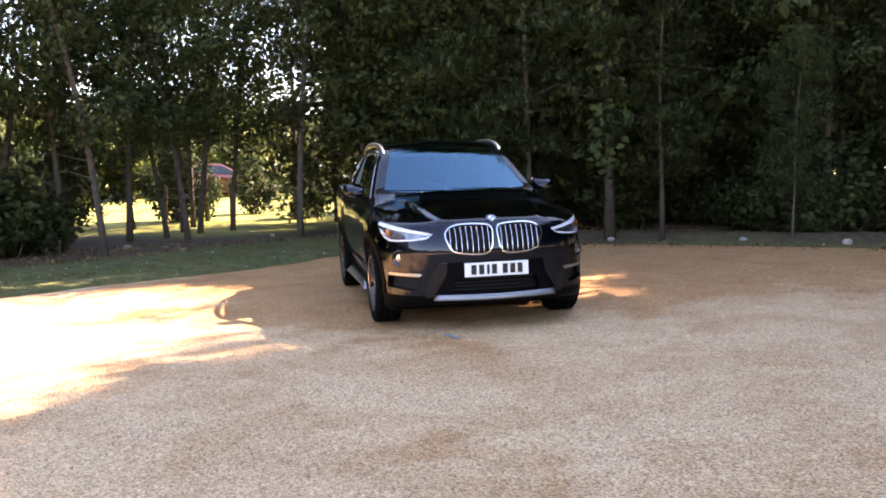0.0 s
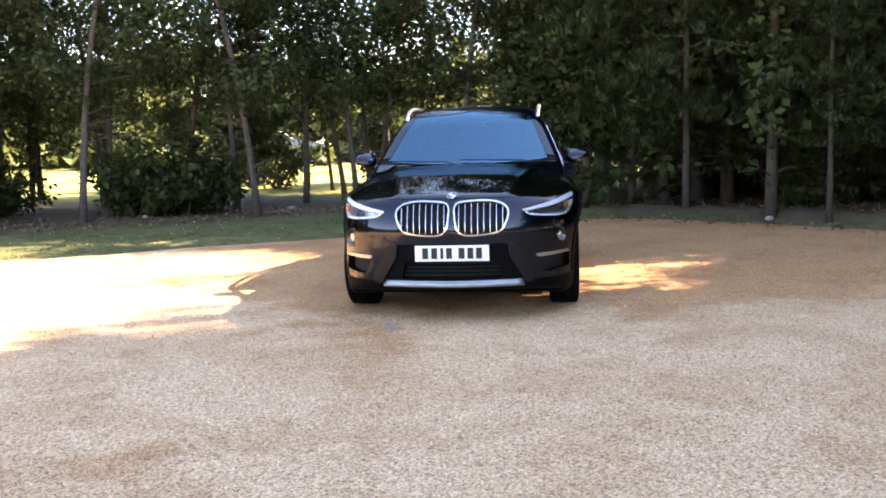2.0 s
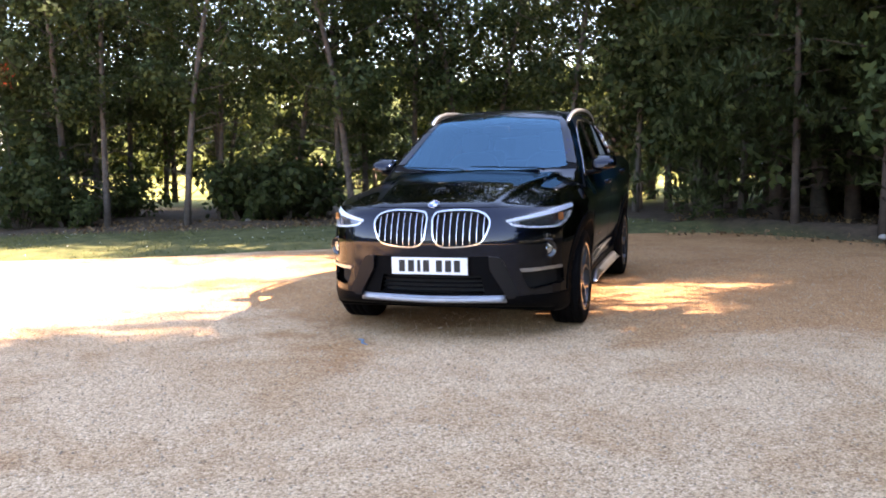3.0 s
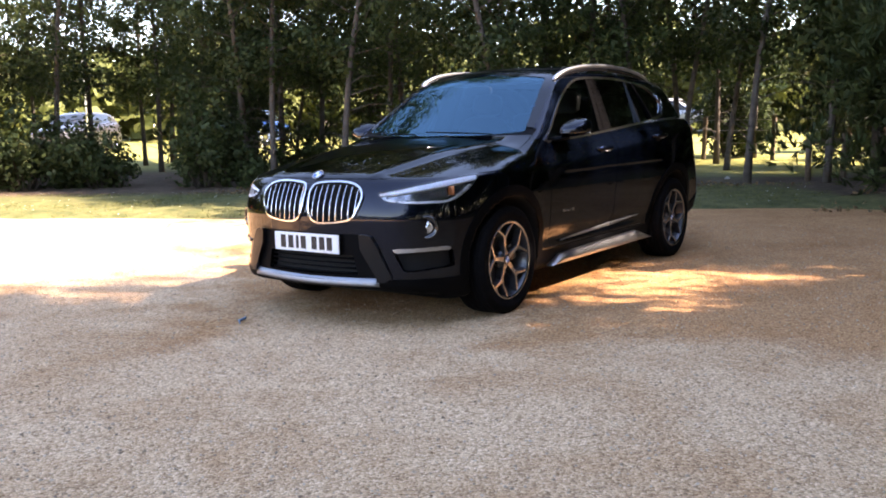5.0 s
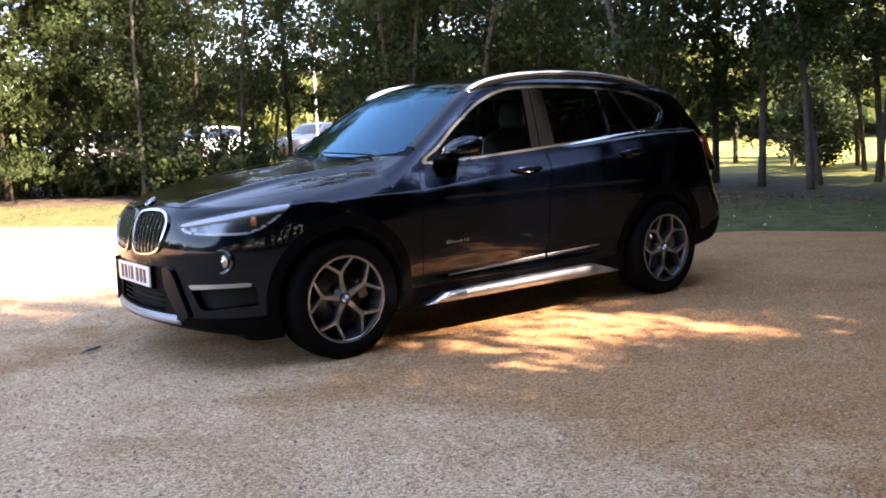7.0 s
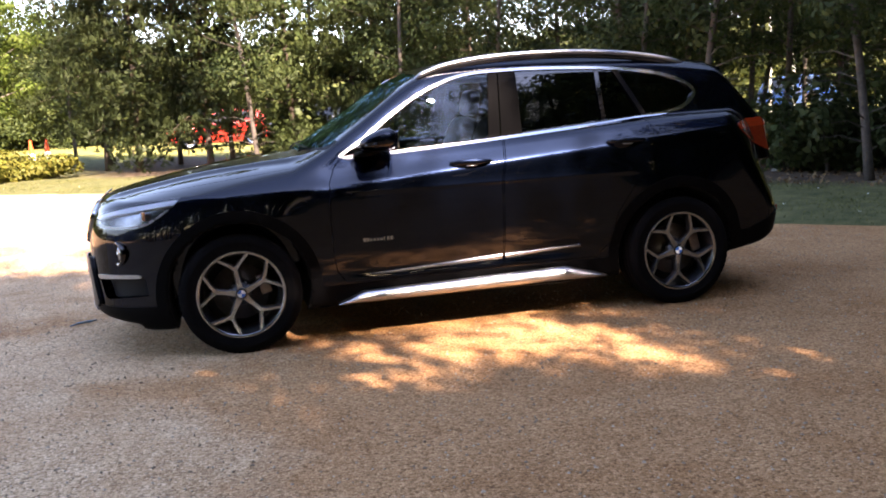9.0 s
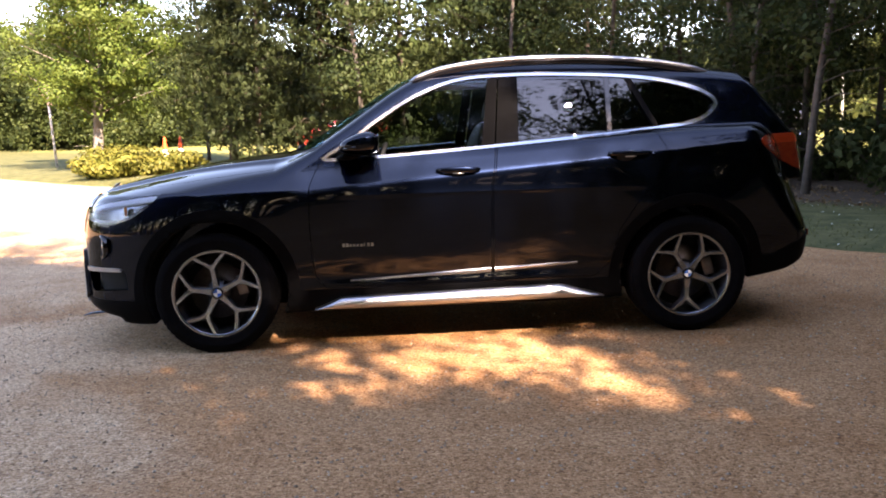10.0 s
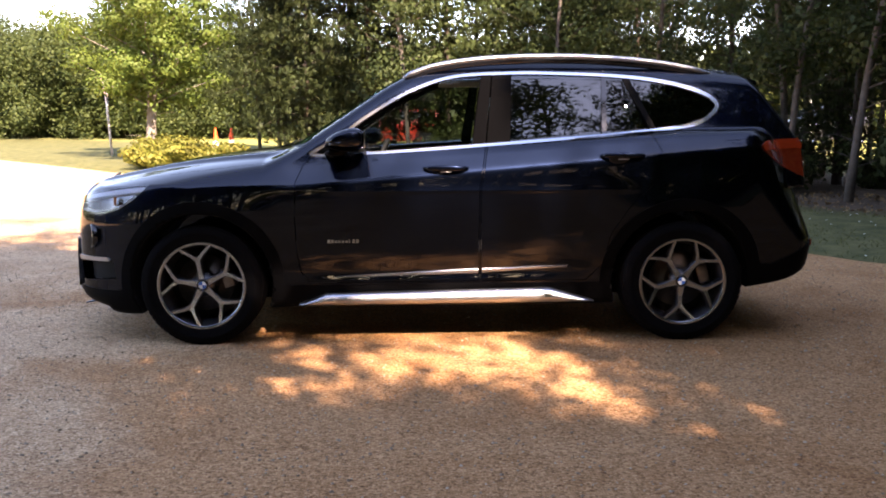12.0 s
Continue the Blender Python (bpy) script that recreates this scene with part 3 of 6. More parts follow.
WINDOWS = spline([(0.735, 1.037), (0.445, 1.040), (0.10, 1.058), (-0.21, 1.078), (-0.68, 1.112), (-1.15, 1.150), (-1.42, 1.190), (-1.545, 1.262), (-1.560, 1.325),
                  (-1.48, 1.385), (-1.30, 1.440), (-1.04, 1.475), (-0.70, 1.493), (-0.38, 1.497), (-0.06, 1.476), (0.19, 1.392), (0.42, 1.257), (0.59, 1.135)], 6)
HEADLAMP = spline([(-1.135, 0.785), (-1.12, 0.797), (-0.86, 0.846), (-0.58, 0.884), (-0.53, 0.872), (-0.595, 0.796), (-0.700, 0.735), (-0.82, 0.722), (-1.06, 0.734), (-1.125, 0.765)], 5)
TAIL = spline([(-1.752, 1.086), (-1.80, 1.103), (-2.04, 1.113), (-2.24, 1.10), (-2.24, 0.915), (-2.05, 0.900), (-1.94, 0.941), (-1.80, 1.025), (-1.755, 1.062)], 4)
KIDNEY = spline([(0.016, 0.760), (0.018, 0.810), (0.060, 0.842), (0.235, 0.851), (0.350, 0.830), (0.398, 0.775), (0.375, 0.690), (0.318, 0.632), (0.112, 0.612), (0.035, 0.655)], 6)
FRONT_DOOR = np.array([(0.70, 1.06), (0.765, 0.99), (0.805, 0.90), (0.812, 0.70), (0.805, 0.50), (0.79, 0.40), (0.74, 0.335), (-0.202, 0.335), (-0.200, 0.70), (-0.203, 0.87), (-0.243, 1.10)])
REAR_DOOR = np.array([(-0.251, 1.10), (-0.211, 0.87), (-0.208, 0.70), (-0.210, 0.335), (-0.80, 0.335), (-0.885, 0.42), (-0.93, 0.60), (-1.03, 0.755), (-1.16, 0.88), (-1.205, 1.00), (-1.195, 1.06), (-1.145, 1.17)])


def build_car():
    car = tagged(empty("car"), "glossy black compact estate car with alloy wheels parked on gravel", "car")
    s = skin_of_field(0.0165)
    s, _ = s.cut(-s.v[:, 1])                      # the left half
    both = lambda k: k.joined(k.mirrored())

    def sides(k, name, mat, label="", lip=0.0, parent=None):
        a = k.link(name, mat, parent or car, label, lip)
        b = k.mirrored().link(name, mat, parent or car, label, lip)
        return a, b

    # side windows: chrome surround, pillars, panes
    d = lambda k: np.where((k.v[:, 2] > 1.0) & (k.n[:, 1] > 0.35), outline(k.v[:, 0], k.v[:, 2], WINDOWS), 1.0)
    win, s = s.cut(d(s))
    ring, win = win.cut(-(d(win) + 0.016 + 0.006 * np.clip((-0.9 - win.v[:, 0]) / 0.5, 0, 1)))
    sides(ring.moved(0.004), "window_trim", CHROME, "satin chrome strip round the side windows", 0.012)
    slant = lambda k, x0, z0, x1, z1: (k.v[:, 0] - (x0 + (k.v[:, 2] - z0) * (x1 - x0) / (z1 - z0)))
    front, rest = win.cut(-slant(win, -0.165, 1.08, -0.222, 1.46))
    pillar, rest = rest.cut(-slant(rest, -0.378, 1.10, -0.396, 1.46))
    rear, rest = rest.cut(-slant(rest, -0.888, 1.137, -0.905, 1.457))
    bar, rest = rest.cut(-slant(rest, -0.915, 1.137, -0.932, 1.457))
    small, rest = rest.cut(-slant(rest, -1.168, 1.16, -1.022, 1.463))
    bar2, quarter = rest.cut(-slant(rest, -1.200, 1.16, -1.060, 1.463))
    for k, nm in ((front, "front_window"), (rear, "rear_window_pane"), (small, "corner_window"), (quarter, "quarter_window")):
        for ob in sides(k.moved(-0.005).tipped(0.07, 1.45), nm, GLASS if k is front else GLASS_DARK):
            ob.visible_shadow = False
    gap = -slant(pillar, -0.243, 1.09, -0.285, 1.47)
    a = pillar.cut(gap + 0.004)[0]
    b = pillar.cut(gap - 0.004)[1]
    sides(a.moved(-0.002).tipped(0.07, 1.45), "pillar_cover", PILLAR, "black pillar cover", 0.02)
    sides(b.moved(-0.002).tipped(0.07, 1.45), "pillar_cover", PILLAR, "black pillar cover", 0.02)
    sides(bar.moved(0.0), "window_divider", GLOSS, "", 0.02)
    sides(bar2.moved(0.0), "window_divider", PLASTIC, "", 0.02)
    # windscreen
    SCREEN = spline([(-0.2, 1.082), (0.2, 1.086), (0.50, 1.098), (0.660, 1.113), (0.655, 1.155), (0.585, 1.33), (0.530, 1.455), (0.485, 1.488), (0.2, 1.510), (-0.2, 1.510)], 4)
    ok = lambda k: np.where((k.n[:, 0] > 0.3) & (k.v[:, 0] < 1.05) & (k.v[:, 2] > 1.05), outline(k.v[:, 1], k.v[:, 2], SCREEN), 1.0)
    glass, s = s.cut(ok(s))
    both(glass.moved(-0.004)).link("windscreen", SCREEN_GLASS, car, "tinted windscreen reflecting the sky").visible_shadow = False
    BACK = spline([(-0.2, 1.14), (0.45, 1.15), (0.58, 1.18), (0.50, 1.42), (0.40, 1.45), (-0.2, 1.45)], 4)
    ok = lambda k: np.where((k.n[:, 0] < -0.3) & (k.v[:, 2] > 1.1), outline(k.v[:, 1], k.v[:, 2], BACK), 1.0)
    glass, s = s.cut(ok(s))
    both(glass.moved(-0.004)).link("rear_screen", GLASS_DARK, car, "dark rear screen")
    # lamps
    ok = lambda k: np.where((k.v[:, 0] > 1.3) & (k.n[:, 2] < 0.97) & (k.v[:, 1] > 0.3), outline((k.v[:, 1] - k.v[:, 0]) / 1.41421, k.v[:, 2], HEADLAMP), 1.0)
    lamp, s = s.cut(ok(s))
    lamp_rim, lamp_lens = lamp.cut(-(ok(lamp) + 0.007))
    for side_k in (1, -1):
        m = (lambda k: k) if side_k == 1 else (lambda k: k.mirrored())
        head = tagged(m(lamp.moved(-0.03)).link("headlamp", LAMP_BOWL, car, "clear headlamp with two round projectors", 0.0))
        m(lamp_lens.moved(0.001)).link("lens", LENS, head).visible_shadow = False
        m(lamp_rim.moved(0.001)).link("lamp_rim", GLOSS, head, "", 0.03)
        brow = lamp_lens.cut(np.maximum(-outline_top(lamp_lens), lamp_lens.v[:, 2] - 2))[0]
        m(brow.moved(-0.006)).link("light_strip", LIGHT_STRIP, head, "pale light strip", 0.03)
        keel = lamp.cut(np.maximum(np.abs(ok(lamp) + 0.0135) - 0.0075, outline_low(lamp)))[0]
        m(keel.moved(-0.002)).link("light_strip", LIGHT_STRIP, head, "pale light strip", 0.024)
        for (px, py, pz, r) in ((1.905, 0.560, 0.772, 0.036), (1.815, 0.655, 0.785, 0.038)):
            bm = lathe(bmesh.new(), [(0.001, 0.034), (r * .45, 0.030), (r * .75, 0.020), (r * .92, 0.004), (r, 0.0), (r * 1.12, 0.004), (r * 1.16, 0.0), (r * 1.16, -0.06)], 24)
            place = Matrix.Translation((px, py * side_k, pz)) @ pose(0, 0, 0, 0, 0, -90 + 22 * side_k)
            part("projector", bm, REFLECTOR, head, "", at=place)
            bm = lathe(bmesh.new(), [(0.001, 0.040), (r * .4, 0.037), (r * .68, 0.028), (r * .82, 0.012)], 24)
            part("projector_lens", bm, GLOSS, head, "dark round projector lens", at=place)
    ok = lambda k: np.where((k.v[:, 0] < -1.6) & (k.v[:, 1] > 0.3), np.maximum(outline(k.v[:, 0], k.v[:, 2], TAIL), 0.42 - k.v[:, 1]), 1.0)
    lamp, s = s.cut(ok(s))
    up, down = lamp.cut(1.055 - 0.03 * (lamp.v[:, 0] + 1.9) - lamp.v[:, 2])
    for k, mm in ((lamp, 1),):
        a, b = sides(k.moved(0.006), "tail_lamp", RED_LENS, "red wrap-round tail lamp", 0.02)
        for ob, kk in ((a, up), (b, up.mirrored())):
            kk.moved(0.010).link("lamp_bar", BRIGHT_RED, ob, "", 0.006)
    # grille
    ok = lambda k: np.where((k.n[:, 0] > 0.2) & (k.v[:, 0] > 1.8), outline(k.v[:, 1], k.v[:, 2], KIDNEY), 1.0)
    kid, s = s.cut(ok(s))
    ring, inner = kid.cut(-(ok(kid) + 0.0095))
    for side_k in (1, -1):
        m = (lambda k: k) if side_k == 1 else (lambda k: k.mirrored())
        g = m(kid.moved(-0.055)).link("kidney_grille", DARK, car, "double grille with bright upright bars", 0.0)
        m(ring.moved(0.014)).link("grille_surround", CHROME, g, "polished chrome surround", 0.06)
        for i in range(8):
            y = 0.052 + 0.0435 * i
            zs = [q for q in np.arange(0.60, 0.86, 0.004) if outline(np.array([y]), np.array([q]), KIDNEY)[0] < -0.012]
            if len(zs) < 8:
                continue
            bm = bmesh.new()
            for q in np.linspace(zs[0], zs[-1], 9):
                xq = 2.185 - 0.25 * y ** 2 - 1.35 * max(q - 0.62, 0) ** 2 + 0.004
                for dx, dy in ((-0.04, -0.0034), (-0.003, -0.0034), (0.0, -0.0016), (0.0, 0.0016), (-0.003, 0.0034), (-0.04, 0.0034)):
                    bm.verts.new((xq + dx, (y + dy) * side_k, q))
            bm.verts.ensure_lookup_table()
            for a in range(8):
                for b in range(5):
                    bm.faces.new([bm.verts[j] for j in (a * 6 + b, a * 6 + b + 1, a * 6 + b + 7, a * 6 + b + 6)])
            bmesh.ops.recalc_face_normals(bm, faces=bm.faces)
            part("grille_bar", bm, CHROME, g, smooth=False)
    # bonnet, doors, bumper, cladding
    HOOD = np.concatenate([spline([(2.30, -0.3), (2.30, 0.30), (2.09, 0.44), (1.85, 0.60), (1.62, 0.715), (1.35, 0.755), (1.0, 0.758), (0.70, 0.74)], 5, closed=False), [(0.70, -0.3)]])
    ok = lambda k: np.where((k.n[:, 2] > 0.35) & (k.v[:, 2] > 0.86) & (k.v[:, 0] > 0.72), np.maximum(outline(k.v[:, 0], k.v[:, 1], HOOD), 0.868 - k.v[:, 2]), 1.0)
    hood, s = s.cut(ok(s) - 0.002)
    hood = hood.cut(ok(hood) + 0.002)[0]
    hood, cowl = hood.cut(0.93 - 0.25 * hood.v[:, 1] ** 2 - hood.v[:, 0])
    both(hood).link("bonnet", PAINT, car, "", 0.02)
    both(cowl.moved(-0.006)).link("cowl", PLASTIC, car, "black plastic scuttle panel", 0.02)
    clad = lambda k: np.where((k.v[:, 1] > 0.55), np.minimum(np.minimum(np.hypot(k.v[:, 0] - AXLE, k.v[:, 2] - WHEEL_Z - 0.012), np.hypot(k.v[:, 0] + AXLE, k.v[:, 2] - WHEEL_Z - 0.012)) - 0.452,
                                                             k.v[:, 2] - np.where(k.v[:, 0] > 1.6, 0.30, np.where(k.v[:, 0] < -1.6, 0.42 + 0.5 * np.clip(-1.85 - k.v[:, 0], 0, 0.36), 0.325))), k.v[:, 2] - 0.285)
    dark, s = s.cut(clad(s))
    well, dark = dark.cut(np.where((dark.v[:, 1] > 0.45) & ((np.hypot(dark.v[:, 0] - AXLE, dark.v[:, 2] - WHEEL_Z - 0.012) < 0.393) | (np.hypot(dark.v[:, 0] + AXLE, dark.v[:, 2] - WHEEL_Z - 0.012) < 0.393)) & (np.abs(dark.n[:, 1]) < 0.9), -1.0, 1.0))
    both(dark.moved(0.006)).link("lower_cladding", PLASTIC, car, "black plastic wheel arch and sill cladding", 0.02)
    for k in well.cut(-well.v[:, 0]):
        sides(k, "wheel_liner", DARK)
    for name, poly in (("front_door", FRONT_DOOR), ("rear_door", REAR_DOOR)):
        ok = lambda k: np.where((k.v[:, 1] > 0.6) & (k.v[:, 2] < 1.2), outline(k.v[:, 0], k.v[:, 2], poly), 1.0)
        door, s = s.cut(ok(s) - 0.0005)
        door = door.cut(ok(door) + 0.0035)[0]
        sides(door, name, PAINT, "", 0.02)
    # front bumper inserts
    ok = lambda k: (k.n[:, 0] > 0.15) & (k.v[:, 0] > 1.6) & (k.v[:, 2] < 0.62)
    MUZZLE = np.array([(-0.3, 0.556), (0.43, 0.556), (0.47, 0.545), (0.575, 0.315), (0.56, 0.25), (-0.3, 0.25)])
    q = lambda k: np.where(ok(k), outline(k.v[:, 1], k.v[:, 2], MUZZLE), 1.0)
    muzzle, s = s.cut(q(s))
    MOUTH = np.array([(-0.3, 0.432), (0.335, 0.432), (0.365, 0.315), (-0.3, 0.305)])
    q = lambda k: outline(k.v[:, 1], k.v[:, 2], MOUTH)
    mouth, muzzle = muzzle.cut(q(muzzle))
    BRACE = np.array([(0.385, 0.60), (0.455, 0.556), (0.62, 0.29), (0.58, 0.24), (0.470, 0.24), (0.495, 0.30), (0.395, 0.47)])
    brace, muzzle = muzzle.cut(outline(muzzle.v[:, 1], muzzle.v[:, 2], BRACE))
    sides(brace.moved(0.020), "bumper_brace", STRUT, "satin black slanting brace", 0.05)
    both(muzzle.moved(-0.006)).link("bumper_insert", PLASTIC, car, "black plastic bumper insert", 0.05)
    both(mouth.moved(-0.06)).link("air_intake", DARK, car, "dark lower air intake")
    VENT = np.array([(0.585, 0.450), (0.818, 0.458), (0.822, 0.360), (0.66, 0.338), (0.63, 0.35)])
    q = lambda k: np.where((k.v[:, 0] > 1.5) & (k.n[:, 0] > 0.12), outline(k.v[:, 1], k.v[:, 2], VENT), 1.0)
    vent, s = s.cut(q(s))
    sides(vent.moved(-0.055), "side_vent", DARK, "dark vent in the bumper corner")
    TRIM = np.array([(0.555, 0.466), (0.60, 0.452), (0.806, 0.460), (0.814, 0.481), (0.60, 0.476)])
    q = lambda k: np.where((k.v[:, 0] > 1.5) & (k.n[:, 0] > 0.12), outline(k.v[:, 1], k.v[:, 2], TRIM), 1.0)
    trim, s = s.cut(q(s))
    sides(trim.moved(0.010), "bumper_trim", SATIN, "silver trim bar on the bumper", 0.02)
    for i in range(4):
        z = 0.325 + 0.028 * i
        bm = bmesh.new()
        tube(bm, [(2.168 - 0.25 * y * y - 0.01, y, z) for y in np.linspace(-0.345, 0.345, 9)], 0.006, 6)
        part("intake_slat", bm, PLASTIC, car)
    # silver skid strip under the nose
    bm = bmesh.new()
    prof = [(-0.03, 0.246), (0.010, 0.250), (0.014, 0.262), (0.004, 0.292), (-0.012, 0.304), (-0.04, 0.306)]
    ys = np.linspace(-0.50, 0.50, 25)
    rows = [[bm.verts.new((2.182 - 0.25 * y * y + dx, y, z0 + 0.006 * abs(y) * 2)) for dx, z0 in prof] for y in ys]
    for a, b in zip(rows, rows[1:]):
        for i in range(5):
            bm.faces.new((a[i], b[i], b[i + 1], a[i + 1]))
    bm.faces.new(rows[0])
    bm.faces.new(rows[-1][::-1])
    bmesh.ops.recalc_face_normals(bm, faces=bm.faces)
    part("skid_plate", bm, SKID, car, "silver skid strip")
    # the rest of the painted shell, split into its panels
    wing, s = s.cut(np.where((s.v[:, 0] > 0.6) & (s.v[:, 2] < 1.1) & (s.v[:, 0] < 1.75 + (s.v[:, 2] - 0.72) * -0.2) & (s.v[:, 1] > 0.5), -1.0, 1.0))
    sides(wing, "front_wing", PAINT)
    nose, s = s.cut(1.2 - s.v[:, 0])
    both(nose).link("front_bumper", PAINT, car, "", 0.02)
    bumper, s = s.cut(np.where(s.v[:, 0] < -1.6, s.v[:, 2] - (0.74 + 0.40 * (-1.6 - s.v[:, 0])), 1.0))
    both(bumper).link("rear_bumper", PAINT, car, "", 0.012)
    both(s).link("body_shell", PAINT, car, "", 0.02)
    return car


def outline_top(k):
    """Height over the headlamp's upper strip."""
    u = (k.v[:, 1] - k.v[:, 0]) / 1.41421
    return k.v[:, 2] - (0.776 + (u + 1.135) * 0.128)


def outline_low(k):
    u = (k.v[:, 1] - k.v[:, 0]) / 1.41421
    return k.v[:, 2] - (0.768 + (u + 1.13) * 0.12)


car = build_car()

# ---- wheels ----
def build_wheel(parent, x, side):
    m = Matrix.Translation((x, WHEEL_Y * side, WHEEL_Z)) @ (Matrix.Identity(4) if side > 0 else pose(0, 0, 0, 0, 0, 180))
    prof = [(0.232, -0.095), (0.245, -0.108), (0.290, -0.1125), (0.318, -0.108), (0.332, -0.095), (0.3365, -0.075)]
    prof += [(0.338, -0.056), (0.331, -0.052), (0.331, -0.046), (0.3385, -0.042), (0.3385, -0.008), (0.331, -0.004), (0.331, 0.004), (0.3385, 0.008),
             (0.3385, 0.042), (0.331, 0.046), (0.331, 0.052), (0.338, 0.056), (0.3365, 0.075), (0.332, 0.095), (0.318, 0.108), (0.300, 0.1115), (0.298, 0.1125), (0.285, 0.1125), (0.283, 0.1115), (0.258, 0.1105), (0.245, 0.108), (0.232, 0.095)]
    tyre = part("wheel", lathe(bmesh.new(), prof, 72), RUBBER, parent, "black tyre on a five-spoke alloy rim", at=m)
    # shoulder blocks of the tread
    bm = bmesh.new()
    for k in range(64):
        a = k * 2 * math.pi / 64
        for s in (-1, 1):
            q = pose(0, 0, 0, 0, -math.degrees(a), 0) @ Matrix.Translation((0.3285, s * 0.080, 0))
            box(bm, -0.006, 0.0065, -0.016, 0.016, -0.011, 0.011, m=q)
    tagged(part("tread_pattern", bm, RUBBER, tyre, smooth=False), kind="stuff")
    rim = part("rim", lathe(bmesh.new(), [(0.215, -0.09), (0.205, -0.04), (0.205, 0.02), (0.218, 0.06), (0.226, 0.082), (0.231, 0.092), (0.238, 0.096), (0.243, 0.101), (0.243, 0.108), (0.236, 0.110), (0.229, 0.104), (0.222, 0.086)], 64), RIM_DARK, tyre)
    part("rim_flange", lathe(bmesh.new(), [(0.2275, 0.1045), (0.2365, 0.1112), (0.2425, 0.1092)], 64), RIM_FACE, rim)
    for k in range(5):
        a0 = math.radians((81 if x > 0 else 57) + 72 * k)

        def point(r, off, y):
            return Vector((r * math.cos(a0) - off * math.sin(a0), y, r * math.sin(a0) + off * math.cos(a0)))
        bm, face = bmesh.new(), bmesh.new()
        runs = [[(0.030, 0, 0.084), (0.085, 0, 0.082), (0.158, 0, 0.089)]]
        for s in (-1, 1):
            runs.append([(0.142, s * 0.006, 0.088), (0.166, s * 0.026, 0.092), (0.216, s * 0.088, 0.101)])
        for j, run in enumerate(runs):
            wid = [0.022, 0.0145, 0.015] if j == 0 else [0.0125, 0.0105, 0.0095]
            rows, frows = [], []
            for (r, o, y), w in zip(run, wid):
                d = (Vector(run[-1][:2]) - Vector(run[0][:2])).normalized()
                n = Vector((-d.y, d.x))
                q = lambda side_w, yy: point(r + n.x * side_w, o + n.y * side_w, yy)
                rows.append([bm.verts.new(q(-w * 1.25, y - 0.045)), bm.verts.new(q(-w, y - 0.003)), bm.verts.new(q(-w * .8, y)), bm.verts.new(q(w * .8, y)), bm.verts.new(q(w, y - 0.003)), bm.verts.new(q(w * 1.25, y - 0.045))])
                frows.append([face.verts.new(q(-w * .74, y + 0.0012)), face.verts.new(q(w * .74, y + 0.0012))])
            for a, b in zip(rows, rows[1:]):
                for i in range(6):
                    bm.faces.new((a[i], a[(i + 1) % 6], b[(i + 1) % 6], b[i]))
            bm.faces.new(rows[0])
            bm.faces.new(rows[-1])
            for a, b in zip(frows, frows[1:]):
                face.faces.new((a[0], a[1], b[1], b[0]))
        for g in (bm, face):
            bmesh.ops.recalc_face_normals(g, faces=g.faces)
        for f in face.faces:
            if f.normal.y < 0:
                f.normal_flip()
        part("spoke", bm, RIM_DARK, rim, smooth=False)
        part("spoke_face", face, RIM_FACE, rim, "bright machined face", smooth=False)
        # wheel bolt between the spokes
        bm = lathe(bmesh.new(), [(0.0005, 0.062), (0.008, 0.062), (0.011, 0.058), (0.011, 0.03)], 10)
        part("wheel_bolt", bm, STEEL, rim, at=Matrix.Translation(point(0.056, 0, 0) @ Matrix.Rotation(math.radians(36), 3, "Y")))
    part("hub", lathe(bmesh.new(), [(0.062, 0.03), (0.068, 0.05), (0.062, 0.066), (0.046, 0.076), (0.040, 0.084), (0.036, 0.0855), (0.034, 0.083)], 32), RIM_DARK, rim)
    cap = part("centre_cap", lathe(bmesh.new(), [(0.0003, 0.0875), (0.024, 0.0868), (0.0335, 0.0850), (0.0345, 0.080)], 32), GLOSS, rim)
    roundel(cap, 0.0215, Matrix.Translation((0, 0.0885, 0)) @ pose(0, 0, 0, -90, 0, 0))
    disc = part("brake_disc", lathe(bmesh.new(), [(0.07, 0.028), (0.078, 0.010), (0.080, 0.004), (0.155, 0.004), (0.156, -0.018), (0.075, -0.018)], 48), STEEL, tyre)
    bm = bmesh.new()
    box(bm, -0.055, 0.055, -0.03, 0.05, -0.032, 0.032, 0.01, m=pose(0, 0, 0, 0, -(165 if side > 0 else 15), 0) @ Matrix.Translation((0.135, 0, 0)) @ pose(0, 0, 0, 0, 90, 0))
    part("brake_caliper", bm, STEEL, tyre)
    part("wheel_back", lathe(bmesh.new(), [(0.001, -0.03), (0.20, -0.035), (0.212, -0.06)], 40), DARK, tyre)
    return tyre


def roundel(parent, r, m):
    """A round badge in quarters of blue and white within a dark ring."""
    for k in range(4):
        bm = bmesh.new()
        c = bm.verts.new((0, 0, 0))
        arc = [bm.verts.new((r * math.cos(a), r * math.sin(a), 0)) for a in np.linspace(k * math.pi / 2, (k + 1) * math.pi / 2, 9)]
        for a, b in zip(arc, arc[1:]):
            bm.faces.new((c, a, b))
        part("badge_quarter", bm, BLUE if k % 2 else BADGE_WHITE, parent, smooth=False, at=m)


for wx in (AXLE, -AXLE):
    for ws in (1, -1):
        build_wheel(car, wx, ws)

